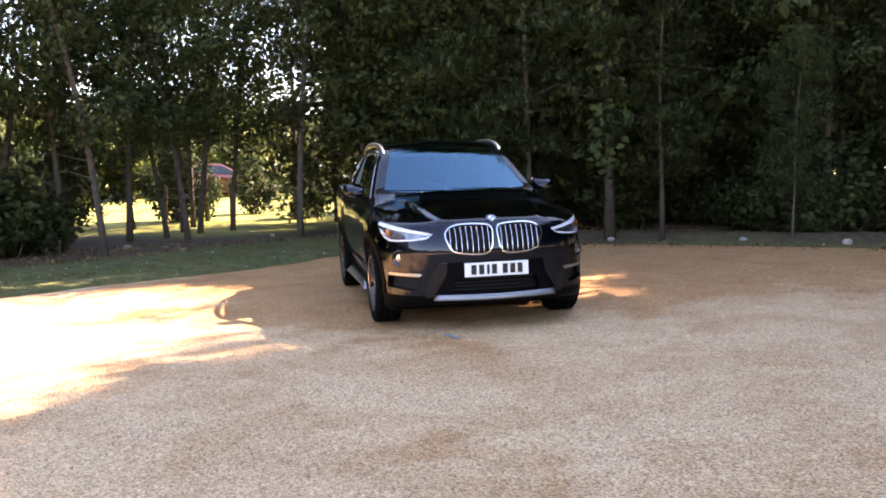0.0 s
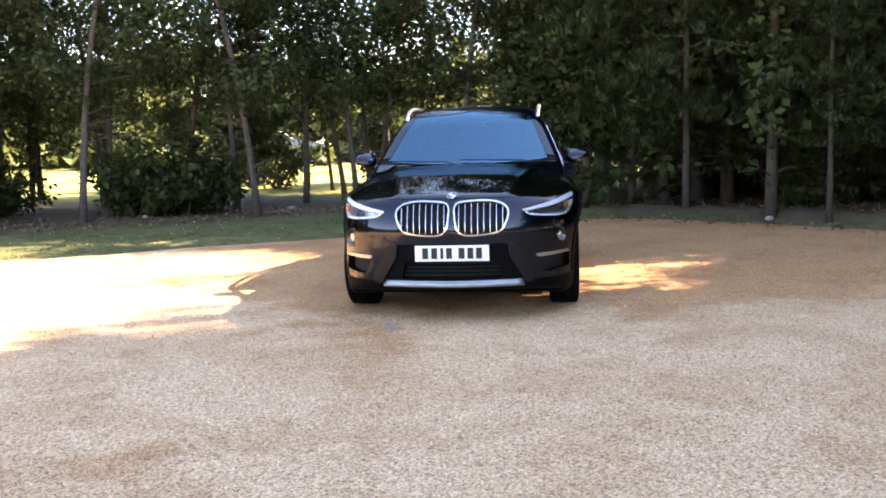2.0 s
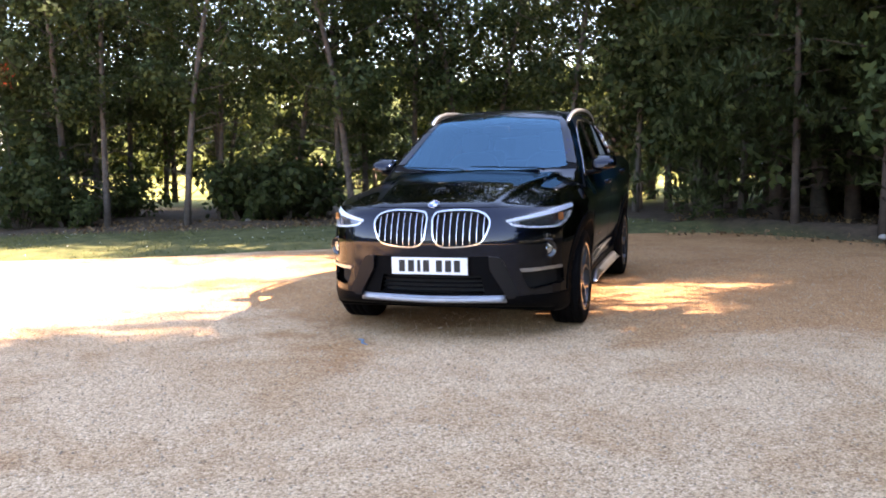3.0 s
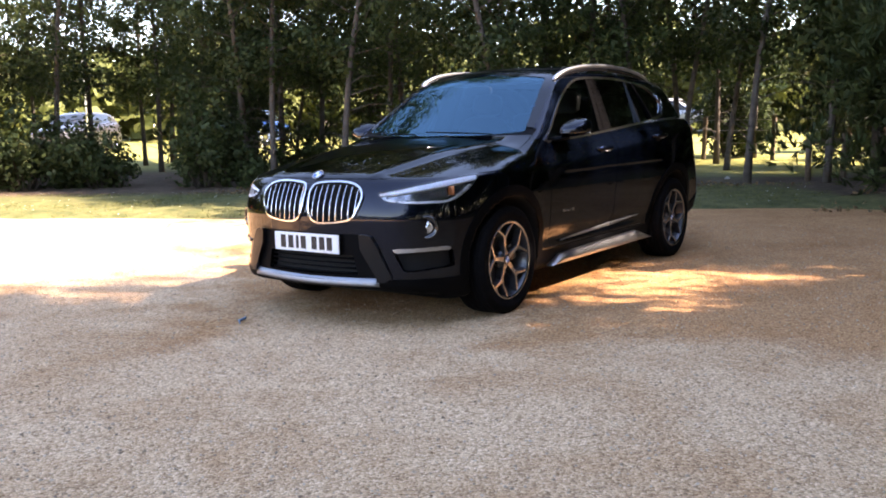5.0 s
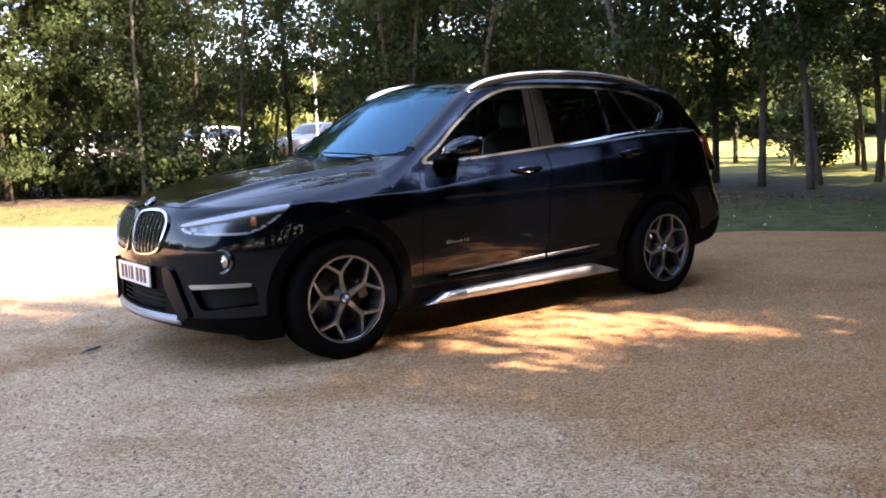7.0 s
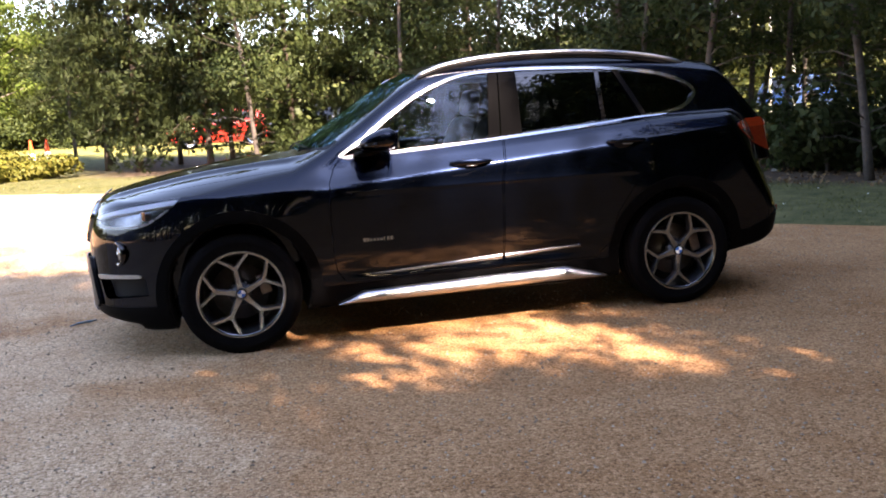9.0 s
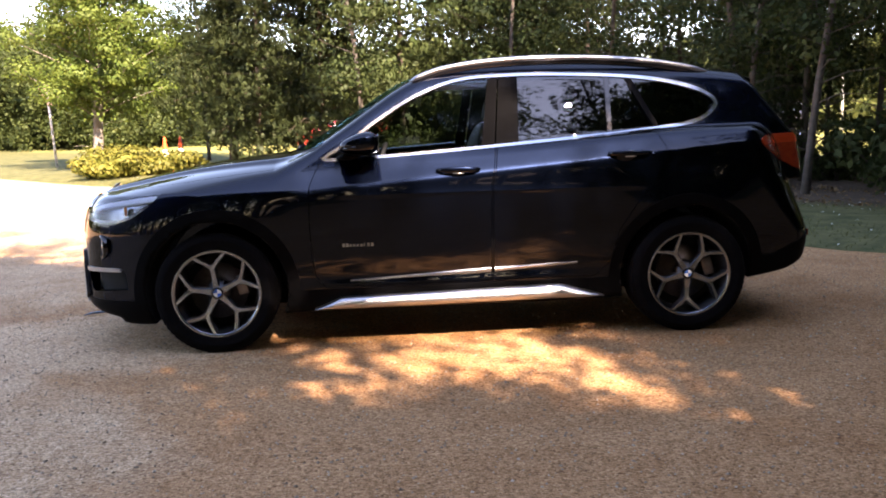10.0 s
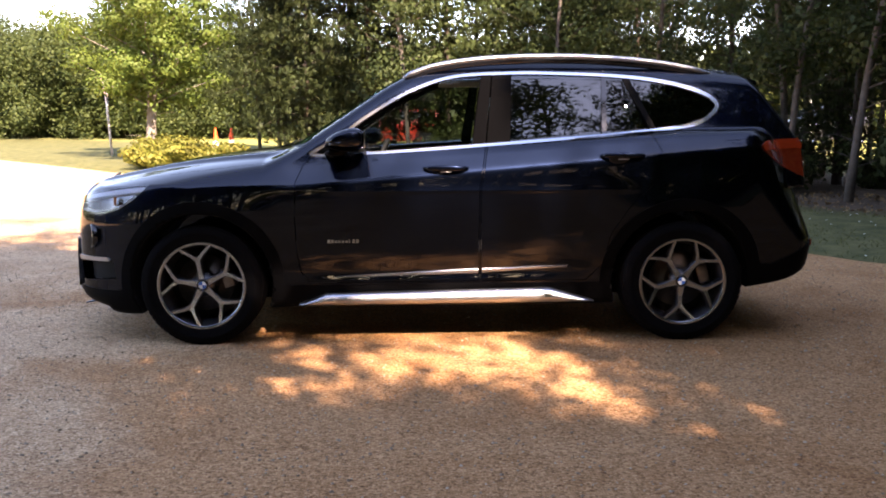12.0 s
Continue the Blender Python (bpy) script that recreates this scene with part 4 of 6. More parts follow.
# ---- fittings of the car ----
def sweep(pts, prof, closed_prof=True):
    """A profile of (across, up) pairs swept along points; across is level."""
    bm = bmesh.new()
    pts = [Vector(p) for p in pts]
    rows = []
    for i, p in enumerate(pts):
        d = (pts[min(i + 1, len(pts) - 1)] - pts[max(i - 1, 0)]).normalized()
        side = d.cross(Vector((0, 0, 1))).normalized()
        up = side.cross(d)
        rows.append([bm.verts.new(p + side * a + up * b) for a, b in (prof(i / (len(pts) - 1)) if callable(prof) else prof)])
    k = len(rows[0])
    for a, b in zip(rows, rows[1:]):
        for j in range(k):
            bm.faces.new((a[j], a[(j + 1) % k], b[(j + 1) % k], b[j]))
    bm.faces.new(rows[0])
    bm.faces.new(rows[-1])
    bmesh.ops.recalc_face_normals(bm, faces=bm.faces)
    return bm


def oval(a, b, n=10, flat=0.0):
    return [(a * math.cos(t), max(b * math.sin(t), -b * (1 - flat))) for t in np.linspace(0, 2 * math.pi, n, endpoint=False)]


def on_side(x, z):
    """How far out the car's side lies at that length and height."""
    lo, hi = 0.4, 1.1
    for _ in range(40):
        mid = (lo + hi) / 2
        if body_field(np.array([x]), np.array([mid]), np.array([z]))[0] < 0:
            lo = mid
        else:
            hi = mid
    return lo


def on_front(y, z):
    lo, hi = 1.2, 2.4
    for _ in range(40):
        mid = (lo + hi) / 2
        if body_field(np.array([mid]), np.array([y]), np.array([z]))[0] < 0:
            lo = mid
        else:
            hi = mid
    return lo


def on_top(x, y):
    lo, hi = 0.7, 1.75
    for _ in range(40):
        mid = (lo + hi) / 2
        if body_field(np.array([x]), np.array([y]), np.array([mid]))[0] < 0:
            lo = mid
        else:
            hi = mid
    return lo


def build_fittings():
    # roof rails
    for s in (1, -1):
        line = spline([(0.215, 0.597, 1.470), (0.150, 0.600, 1.500), (0.02, 0.602, 1.540), (-0.22, 0.606, 1.573), (-0.54, 0.608, 1.587), (-0.87, 0.604, 1.581), (-1.19, 0.592, 1.556), (-1.42, 0.575, 1.520), (-1.58, 0.555, 1.478)], 5, closed=False)
        line[:, 1] -= 0.010
        bm = sweep([(x, y * s, z - 0.004) for x, y, z in line], lambda t: [(a * min(1, 0.35 + 9 * min(t, 1 - t)), b * min(1, 0.3 + 9 * min(t, 1 - t))) for a, b in oval(0.017, 0.016, 12)])
        part("roof_rail", bm, SATIN, car, "satin aluminium roof rail")
        bm = sweep([(x, y * s, z - 0.024) for x, y, z in line[1:-1]], oval(0.012, 0.020, 8))
        part("rail_foot", bm, GLOSS, car)
    # number plate with its characters as plain bars
    bm = bmesh.new()
    box(bm, 2.180, 2.192, -0.26, 0.26, 0.4385, 0.5495, 0.003)
    plate = part("number_plate", bm, WHITE, car, "white number plate with seven dark bars", smooth=False)
    bm = bmesh.new()
    box(bm, 2.165, 2.183, -0.266, 0.266, 0.4325, 0.5555, 0.004)
    part("plate_holder", bm, PLASTIC, plate)
    for y in (-0.187, -0.124, -0.070, -0.020, 0.068, 0.130, 0.190):
        bm = bmesh.new()
        w = 0.011 if abs(y + 0.070) < 0.001 else 0.021
        box(bm, 2.1915, 2.1935, y - w, y + w, 0.456, 0.533, 0.0006)
        part("plate_bar", bm, BLACK_INK, plate, smooth=False)
    # round badge on the nose
    badge_m = Matrix.Translation((on_front(0, 0.880) - 0.004, 0, 0.888)) @ pose(0, 0, 0, 0, 36, 0)
    bm = bmesh.new()
    bmesh.ops.create_cone(bm, cap_ends=True, segments=32, radius1=0.037, radius2=0.035, depth=0.008)
    badge = part("nose_badge", bm, GLOSS, car, "round blue and white badge", at=badge_m)
    roundel(badge, 0.025, Matrix.Translation((0, 0, 0.0052)) @ pose(0, 0, 0, 0, 0, 0))
    bm = bmesh.new()
    tube(bm, [(0.036 * math.cos(a), 0.036 * math.sin(a), 0.004) for a in np.linspace(0, 2 * math.pi, 33)], 0.0022, 6, cap=False)
    part("badge_ring", bm, CHROME, badge)
    for s in (1, -1):
        # door mirrors
        bm = bmesh.new()
        bmesh.ops.create_uvsphere(bm, u_segments=28, v_segments=18, radius=1)
        for v in bm.verts:
            x, y, z = v.co
            sq = lambda q, p: math.copysign(abs(q) ** p, q)
            x, y, z = sq(x, 0.75), sq(y, 0.62), sq(z, 0.62)
            taper = 1 - 0.16 * max(0, y)
            v.co = Vector((0.490 + (0.140 * x if x > 0 else 0.070 * x), (0.925 + 0.095 * y) * s, 1.122 + (0.068 if z > 0 else 0.056) * z * taper * (1 - 0.42 * max(0, x) ** 1.5) + 0.010 * y - 0.018 * max(0, x)))
        if s < 0:
            bmesh.ops.reverse_faces(bm, faces=bm.faces)
        mirror = part("door_mirror", bm, PAINT, car, "glossy black door mirror")
        bm = bmesh.new()
        box(bm, -0.004, 0.004, -0.072, 0.066, -0.044, 0.048, 0.003, m=Matrix.Translation((0.421, 0.922 * s, 1.126)) @ pose(0, 0, 0, 0, 0, 3 * s))
        part("mirror_glass", bm, CHROME, mirror, "mirror glass")
        bm = sweep([(0.60, 0.79 * s, 1.050), (0.585, 0.84 * s, 1.054), (0.560, 0.90 * s, 1.064)], oval(0.055, 0.018, 10))
        part("mirror_arm", bm, PLASTIC, mirror)
        bm = sweep([(0.628, 0.87 * s, 1.088), (0.632, 0.92 * s, 1.094), (0.600, 0.995 * s, 1.102), (0.54, 1.018 * s, 1.106)], oval(0.006, 0.010, 8))
        part("indicator", bm, GLOSS, mirror, "dark indicator strip")
        # handles
        for x0, x1, z in ((0.103, -0.136, 0.958), (-0.859, -1.097, 1.022)):
            xm = (x0 + x1) / 2
            yo = on_side(xm, z)
            bm = bmesh.new()
            bmesh.ops.create_uvsphere(bm, u_segments=20, v_segments=10, radius=1)
            for v in bm.verts:
                v.co = Vector((xm + 0.055 * v.co.x + 0.02, (yo + 0.002 + 0.006 * v.co.y) * s, z - 0.012 + 0.026 * v.co.z))
            cup = part("handle_cup", bm, DARK, car)
            xs = np.linspace(x0, x1, 9)
            bm = sweep([(x, (on_side(x, z) + 0.004 + 0.026 * (1 - abs((x - xm) / (x0 - xm)) ** 4)) * s, z + 0.008 + 0.004 * (1 - ((x - xm) / (x0 - xm)) ** 2)) for x in xs],
                       lambda t: [(a * 0.9, b * (0.7 + 0.6 * min(1, 4 * t * (1 - t)))) for a, b in oval(0.009, 0.014, 10)])
            part("door_handle", bm, PAINT, car, "black pull handle with a bright lower edge")
            bm = sweep([(x, (on_side(x, z) + 0.028) * s, z - 0.009) for x in xs[3:-3]], oval(0.003, 0.003, 6))
            part("handle_strip", bm, SATIN, car)
        # silver sill trim and door strips
        bm = bmesh.new()
        xs = np.linspace(0.80, -0.835, 34)
        top = curve(xs[::-1], [-0.835, -0.78, -0.60, -0.58, 0.60, 0.66, 0.80], [0.228, 0.248, 0.298, 0.302, 0.280, 0.272, 0.218])[::-1]
        low = 0.218 + (0.80 - xs) / 1.635 * 0.008
        rows = []
        for x, t, b in zip(xs, top, low):
            t = max(t, b + 0.004)
            rows.append([bm.verts.new((x, y * s, z)) for y, z in ((0.862, b - 0.004), (0.893, b), (0.903, b + 0.2 * (t - b)), (0.903, b + 0.45 * (t - b)), (0.892, b + 0.8 * (t - b)), (0.878, t), (0.85, t))])
        for a, b in zip(rows, rows[1:]):
            for j in range(7):
                bm.faces.new((a[j], a[(j + 1) % 7], b[(j + 1) % 7], b[j]))
        bm.faces.new(rows[0])
        bm.faces.new(rows[-1])
        bmesh.ops.recalc_face_normals(bm, faces=bm.faces)
        part("sill_trim", bm, SATIN, car, "bright satin silver sill trim")
        for x0, x1, z0, z1, w0, w1 in ((0.60, -0.194, 0.368, 0.394, 0.004, 0.013), (-0.216, -0.69, 0.394, 0.416, 0.012, 0.003)):
            xs = np.linspace(x0, x1, 12)
            zs, ws_ = np.linspace(z0, z1, 12), np.linspace(w0, w1, 12)
            bm = bmesh.new()
            rows = [[bm.verts.new((x, (on_side(x, z + q) + o) * s, z + q)) for q, o in ((-w, -0.004), (-w, 0.006), (-w * .6, 0.010), (w * .6, 0.010), (w, 0.006), (w, -0.004))] for x, z, w in zip(xs, zs, ws_)]
            for a, b in zip(rows, rows[1:]):
                for j in range(5):
                    bm.faces.new((a[j], a[j + 1], b[j + 1], b[j]))
            bm.faces.new(rows[0])
            bm.faces.new(rows[-1])
            bmesh.ops.recalc_face_normals(bm, faces=bm.faces)
            part("door_strip", bm, SATIN, car, "thin silver strip low on the door", smooth=False)
        # side badge as plain bars
        for i, w in enumerate((0.016, 0.014, 0.012, 0.012, 0.012, 0.014, 0.006, 0.013, 0.015)):
            x = 0.635 - 0.0195 * i
            bm = bmesh.new()
            z0, z1 = (0.562, 0.582) if i in (0, 1, 6, 7, 8) else (0.563, 0.576)
            y = on_side(x, 0.572)
            box(bm, x - w, x, (y - 0.001) * s, (y + 0.003) * s, z0, z1)
            part("badge_bar", bm, CHROME, car, smooth=False)
        # amber markers in the outer corners of the headlamps
        bm = bmesh.new()
        box(bm, -0.018, 0.018, -0.006, 0.006, -0.026, 0.026, 0.006)
        part("side_marker", bm, AMBER, car, "amber marker lamp", at=Matrix.Translation((on_front(0.800, 0.795) - 0.016, 0.800 * s, 0.795)) @ pose(0, 0, 0, 0, 0, -62 * s))
        # fog lamps
        fx = on_front(0.735, 0.596)
        m = Matrix.Translation((fx - 0.002, 0.738 * s, 0.596)) @ pose(0, 0, 0, 0, 0, -90 + 27 * s)
        fog = part("fog_lamp", lathe(bmesh.new(), [(0.034, -0.02), (0.034, -0.004), (0.031, 0.000), (0.026, -0.006), (0.021, 0.001), (0.014, -0.004), (0.008, 0.002), (0.001, 0.002)], 28), FOG_GLASS, car, "round fog lamp with a dark ring", at=m)
        part("lamp_ring", lathe(bmesh.new(), [(0.064, -0.02), (0.068, 0.002), (0.064, 0.007), (0.058, 0.007), (0.040, -0.008), (0.034, -0.012)], 28), GLOSS, fog)
        # exhaust tip and rear reflector
        bm = bmesh.new()
        lathe(bm, [(0.034, 0.10), (0.036, -0.02), (0.032, -0.022), (0.030, 0.08)], 24)
        part("exhaust_tip", bm, CHROME, car, "chrome exhaust tip", at=Matrix.Translation((-2.13, 0.52 * s, 0.375)) @ pose(0, 0, 0, 0, 0, -90))
        bm = bmesh.new()
        box(bm, -0.006, 0.006, -0.06, 0.06, -0.018, 0.018, 0.004)
        part("rear_reflector", bm, RED_LENS, car, "red reflector", at=Matrix.Translation((-2.076, 0.70 * s, 0.53)) @ pose(0, 0, 0, 0, 0, 20 * s))
        # wipers
        y0 = 0.52 if s > 0 else -0.10
        pts = [(0.93, y0, 1.082)] + [(0.885 - 1.62 * (z - 1.1) - 0.21 * y * y + 0.012, y, z + 0.008) for y, z in ((y0 - 0.05, 1.090), (y0 - 0.30, 1.098), (y0 - 0.58, 1.106))]
        bm = sweep(pts, oval(0.006, 0.005, 6))
        part("wiper", bm, PLASTIC, car)
    # roof spoiler
    bm = bmesh.new()
    rows = []
    for y in np.linspace(-0.54, 0.54, 21):
        b = 0.04 * y * y + 0.03
        z0, z1 = on_top(-1.60 + b, abs(y)), on_top(-1.70 + b, abs(y))
        z2 = 1.462 - 0.06 * y * y
        rows.append([bm.verts.new((x + b, y, z)) for x, z in ((-1.60, z0 + 0.001), (-1.70, z1 + 0.002), (-1.862, z2), (-1.866, z2 - 0.014), (-1.835, z2 - 0.09), (-1.66, z1 - 0.14))])
    for a, c in zip(rows, rows[1:]):
        for j in range(6):
            bm.faces.new((a[j], a[(j + 1) % 6], c[(j + 1) % 6], c[j]))
    bm.faces.new(rows[0])
    bm.faces.new(rows[-1])
    bmesh.ops.recalc_face_normals(bm, faces=bm.faces)
    part("roof_spoiler", bm, PAINT, car, smooth=False)
    # cabin
    def cushion(name, m, sx, sy, sz, mat=LEATHER, parent=car, p=0.55):
        bm = bmesh.new()
        bmesh.ops.create_uvsphere(bm, u_segments=20, v_segments=14, radius=1)
        sq = lambda q: math.copysign(abs(q) ** p, q)
        for v in bm.verts:
            v.co = Vector((sx * sq(v.co.x), sy * sq(v.co.y), sz * sq(v.co.z)))
        return part(name, bm, mat, parent, at=m)
    for s in (1, -1):
        seat = cushion("front_seat", Matrix.Translation((0.02, 0.36 * s, 0.58)), 0.27, 0.25, 0.09)
        cushion("seat_back", Matrix.Translation((-0.28, 0, 0.32)) @ pose(0, 0, 0, 0, -16, 0), 0.085, 0.25, 0.33, parent=seat)
        cushion("headrest", Matrix.Translation((-0.40, 0, 0.73)) @ pose(0, 0, 0, 0, -12, 0), 0.05, 0.13, 0.09, parent=seat)
        bm = bmesh.new()
        for q in (-0.06, 0.06):
            tube(bm, [(-0.37, q, 0.58), (-0.395, q, 0.70)], 0.007, 6)
        part("headrest_post", bm, CHROME, seat)
        cushion("rear_headrest", Matrix.Translation((-1.02, 0.36 * s, 1.16)), 0.05, 0.13, 0.08)
    cushion("rear_bench", Matrix.Translation((-0.78, 0, 0.58)), 0.24, 0.62, 0.09)
    cushion("rear_backrest", Matrix.Translation((-1.02, 0, 0.85)) @ pose(0, 0, 0, 0, -18, 0), 0.09, 0.62, 0.30)
    cushion("dashboard", Matrix.Translation((0.70, 0, 0.94)), 0.24, 0.70, 0.125, DARK, p=0.5)
    cushion("rear_view_mirror", Matrix.Translation((0.30, 0, 1.405)), 0.02, 0.12, 0.035, DARK, p=0.5)
    bm = bmesh.new()
    tube(bm, [(0, 0.185 * math.cos(a), 0.185 * math.sin(a)) for a in np.linspace(0, 2 * math.pi, 33)], 0.015, 8, cap=False)
    wheel = part("steering_wheel", bm, LEATHER, car, at=Matrix.Translation((0.42, -0.36, 0.93)) @ pose(0, 0, 0, 0, -24, 0))
    bm = bmesh.new()
    box(bm, -0.02, 0.02, -0.17, 0.17, -0.025, 0.025, 0.01)
    box(bm, -0.03, 0.03, -0.07, 0.07, -0.06, 0.06, 0.02)
    part("steering_spokes", bm, DARK, wheel)
    bm = bmesh.new()
    box(bm, -1.9, 1.0, -0.74, 0.74, 0.36, 0.40)
    part("cabin_floor", bm, DARK, car)
    bm = bmesh.new()
    box(bm, -1.40, 0.0, -0.46, 0.46, 1.455, 1.465, 0.004)
    part("headlining", bm, LEATHER, car)


build_fittings()

# ---- trees ----
BARK = material("grey_bark", (0.105, 0.088, 0.072), rough=0.9, grain=0.8, scale=14, bump=0.8, bump_scale=30, spec=0.2)
PINE_BARK = material("pine_bark", (0.085, 0.062, 0.048), rough=0.9, grain=0.8, scale=10, bump=0.9, bump_scale=22, spec=0.2)
PALE_BARK = material("pale_bark", (0.22, 0.19, 0.155), rough=0.9, grain=0.6, scale=12, bump=0.6, bump_scale=26, spec=0.2)
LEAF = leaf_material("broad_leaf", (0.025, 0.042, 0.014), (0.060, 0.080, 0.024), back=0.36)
NEEDLE = leaf_material("pine_needle", (0.030, 0.047, 0.014), (0.052, 0.067, 0.019), back=0.2)
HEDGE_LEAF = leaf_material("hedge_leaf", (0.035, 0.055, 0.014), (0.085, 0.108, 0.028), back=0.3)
LIME = leaf_material("lime_leaf", (0.060, 0.100, 0.018), (0.110, 0.145, 0.028), back=0.4)
YELLOW_LEAF = leaf_material("golden_leaf", (0.11, 0.125, 0.020), (0.20, 0.180, 0.036), back=0.35)


def leaves(rng, centers, spread, count, size, long, droop=0.0):
    """Many small leaves scattered round centres: places, faces and normals that round each clump."""
    n = len(centers) * count
    c = np.repeat(np.asarray(centers, float), count, axis=0)
    off = rng.normal(size=(n, 3))
    off /= np.linalg.norm(off, axis=1, keepdims=True)
    c = c + off * (rng.random(n) ** 0.5)[:, None] * np.repeat(np.asarray(spread, float), count, axis=0)
    face = off * 0.75 + rng.normal(size=(n, 3)) * 0.42 + np.array([0, 0, 0.4])
    face /= np.linalg.norm(face, axis=1, keepdims=True)
    d = rng.normal(size=(n, 3)) + off * 0.5
    d[:, 2] -= droop
    d -= face * (d * face).sum(1, keepdims=True)
    d /= np.linalg.norm(d, axis=1, keepdims=True)
    s = np.cross(face, d)
    w = size * (0.6 + 0.8 * rng.random(n))[:, None]
    v = np.stack([c - d * w * long * 0.5, c - s * w * 0.5 + face * w * 0.15, c + d * w * long * 0.5, c + s * w * 0.5 + face * w * 0.15], 1).reshape(-1, 3)
    round_out = off + 0.45 * face + np.array([0, 0, 0.25])
    round_out /= np.linalg.norm(round_out, axis=1, keepdims=True)
    return v, np.arange(n * 4).reshape(n, 4), np.repeat(round_out, 4, axis=0)


def tufts(rng, centers, spread, count, wide, long):
    """Brushes of needles that stand out from twigs round centres: places, faces and normals."""
    n = len(centers) * count
    c = np.repeat(np.asarray(centers, float), count, axis=0)
    off = rng.normal(size=(n, 3))
    off[:, 2] += 0.25
    off /= np.linalg.norm(off, axis=1, keepdims=True)
    wide_of = np.repeat(np.asarray(spread, float), count, axis=0)
    c = c + off * (rng.random(n) ** 0.4)[:, None] * wide_of
    off = off / wide_of
    off /= np.linalg.norm(off, axis=1, keepdims=True)
    way = off * 0.7 + rng.normal(size=(n, 3)) * 0.3 + np.array([0, 0, 0.45])
    way /= np.linalg.norm(way, axis=1, keepdims=True)
    per = 13
    c, way, off = np.repeat(c, per, axis=0), np.repeat(way, per, axis=0), np.repeat(off, per, axis=0)
    m = n * per
    d = way + rng.normal(size=(m, 3)) * 0.42
    d /= np.linalg.norm(d, axis=1, keepdims=True)
    s = np.cross(d, way + rng.normal(size=(m, 3)) * 0.3)
    s /= np.linalg.norm(s, axis=1, keepdims=True) + 1e-9
    w, k = wide * (0.7 + 0.6 * rng.random(m))[:, None], long * (0.7 + 0.6 * rng.random(m))[:, None]
    c = c - way * long * 0.4 * rng.random(m)[:, None]
    v = np.stack([c - s * w * 0.5, c + s * w * 0.5, c + d * k], 1).reshape(-1, 3)
    round_out = off + 0.5 * way + 0.25 * d
    round_out /= np.linalg.norm(round_out, axis=1, keepdims=True)
    return v, np.arange(m * 3).reshape(m, 3), np.repeat(round_out, 3, axis=0)


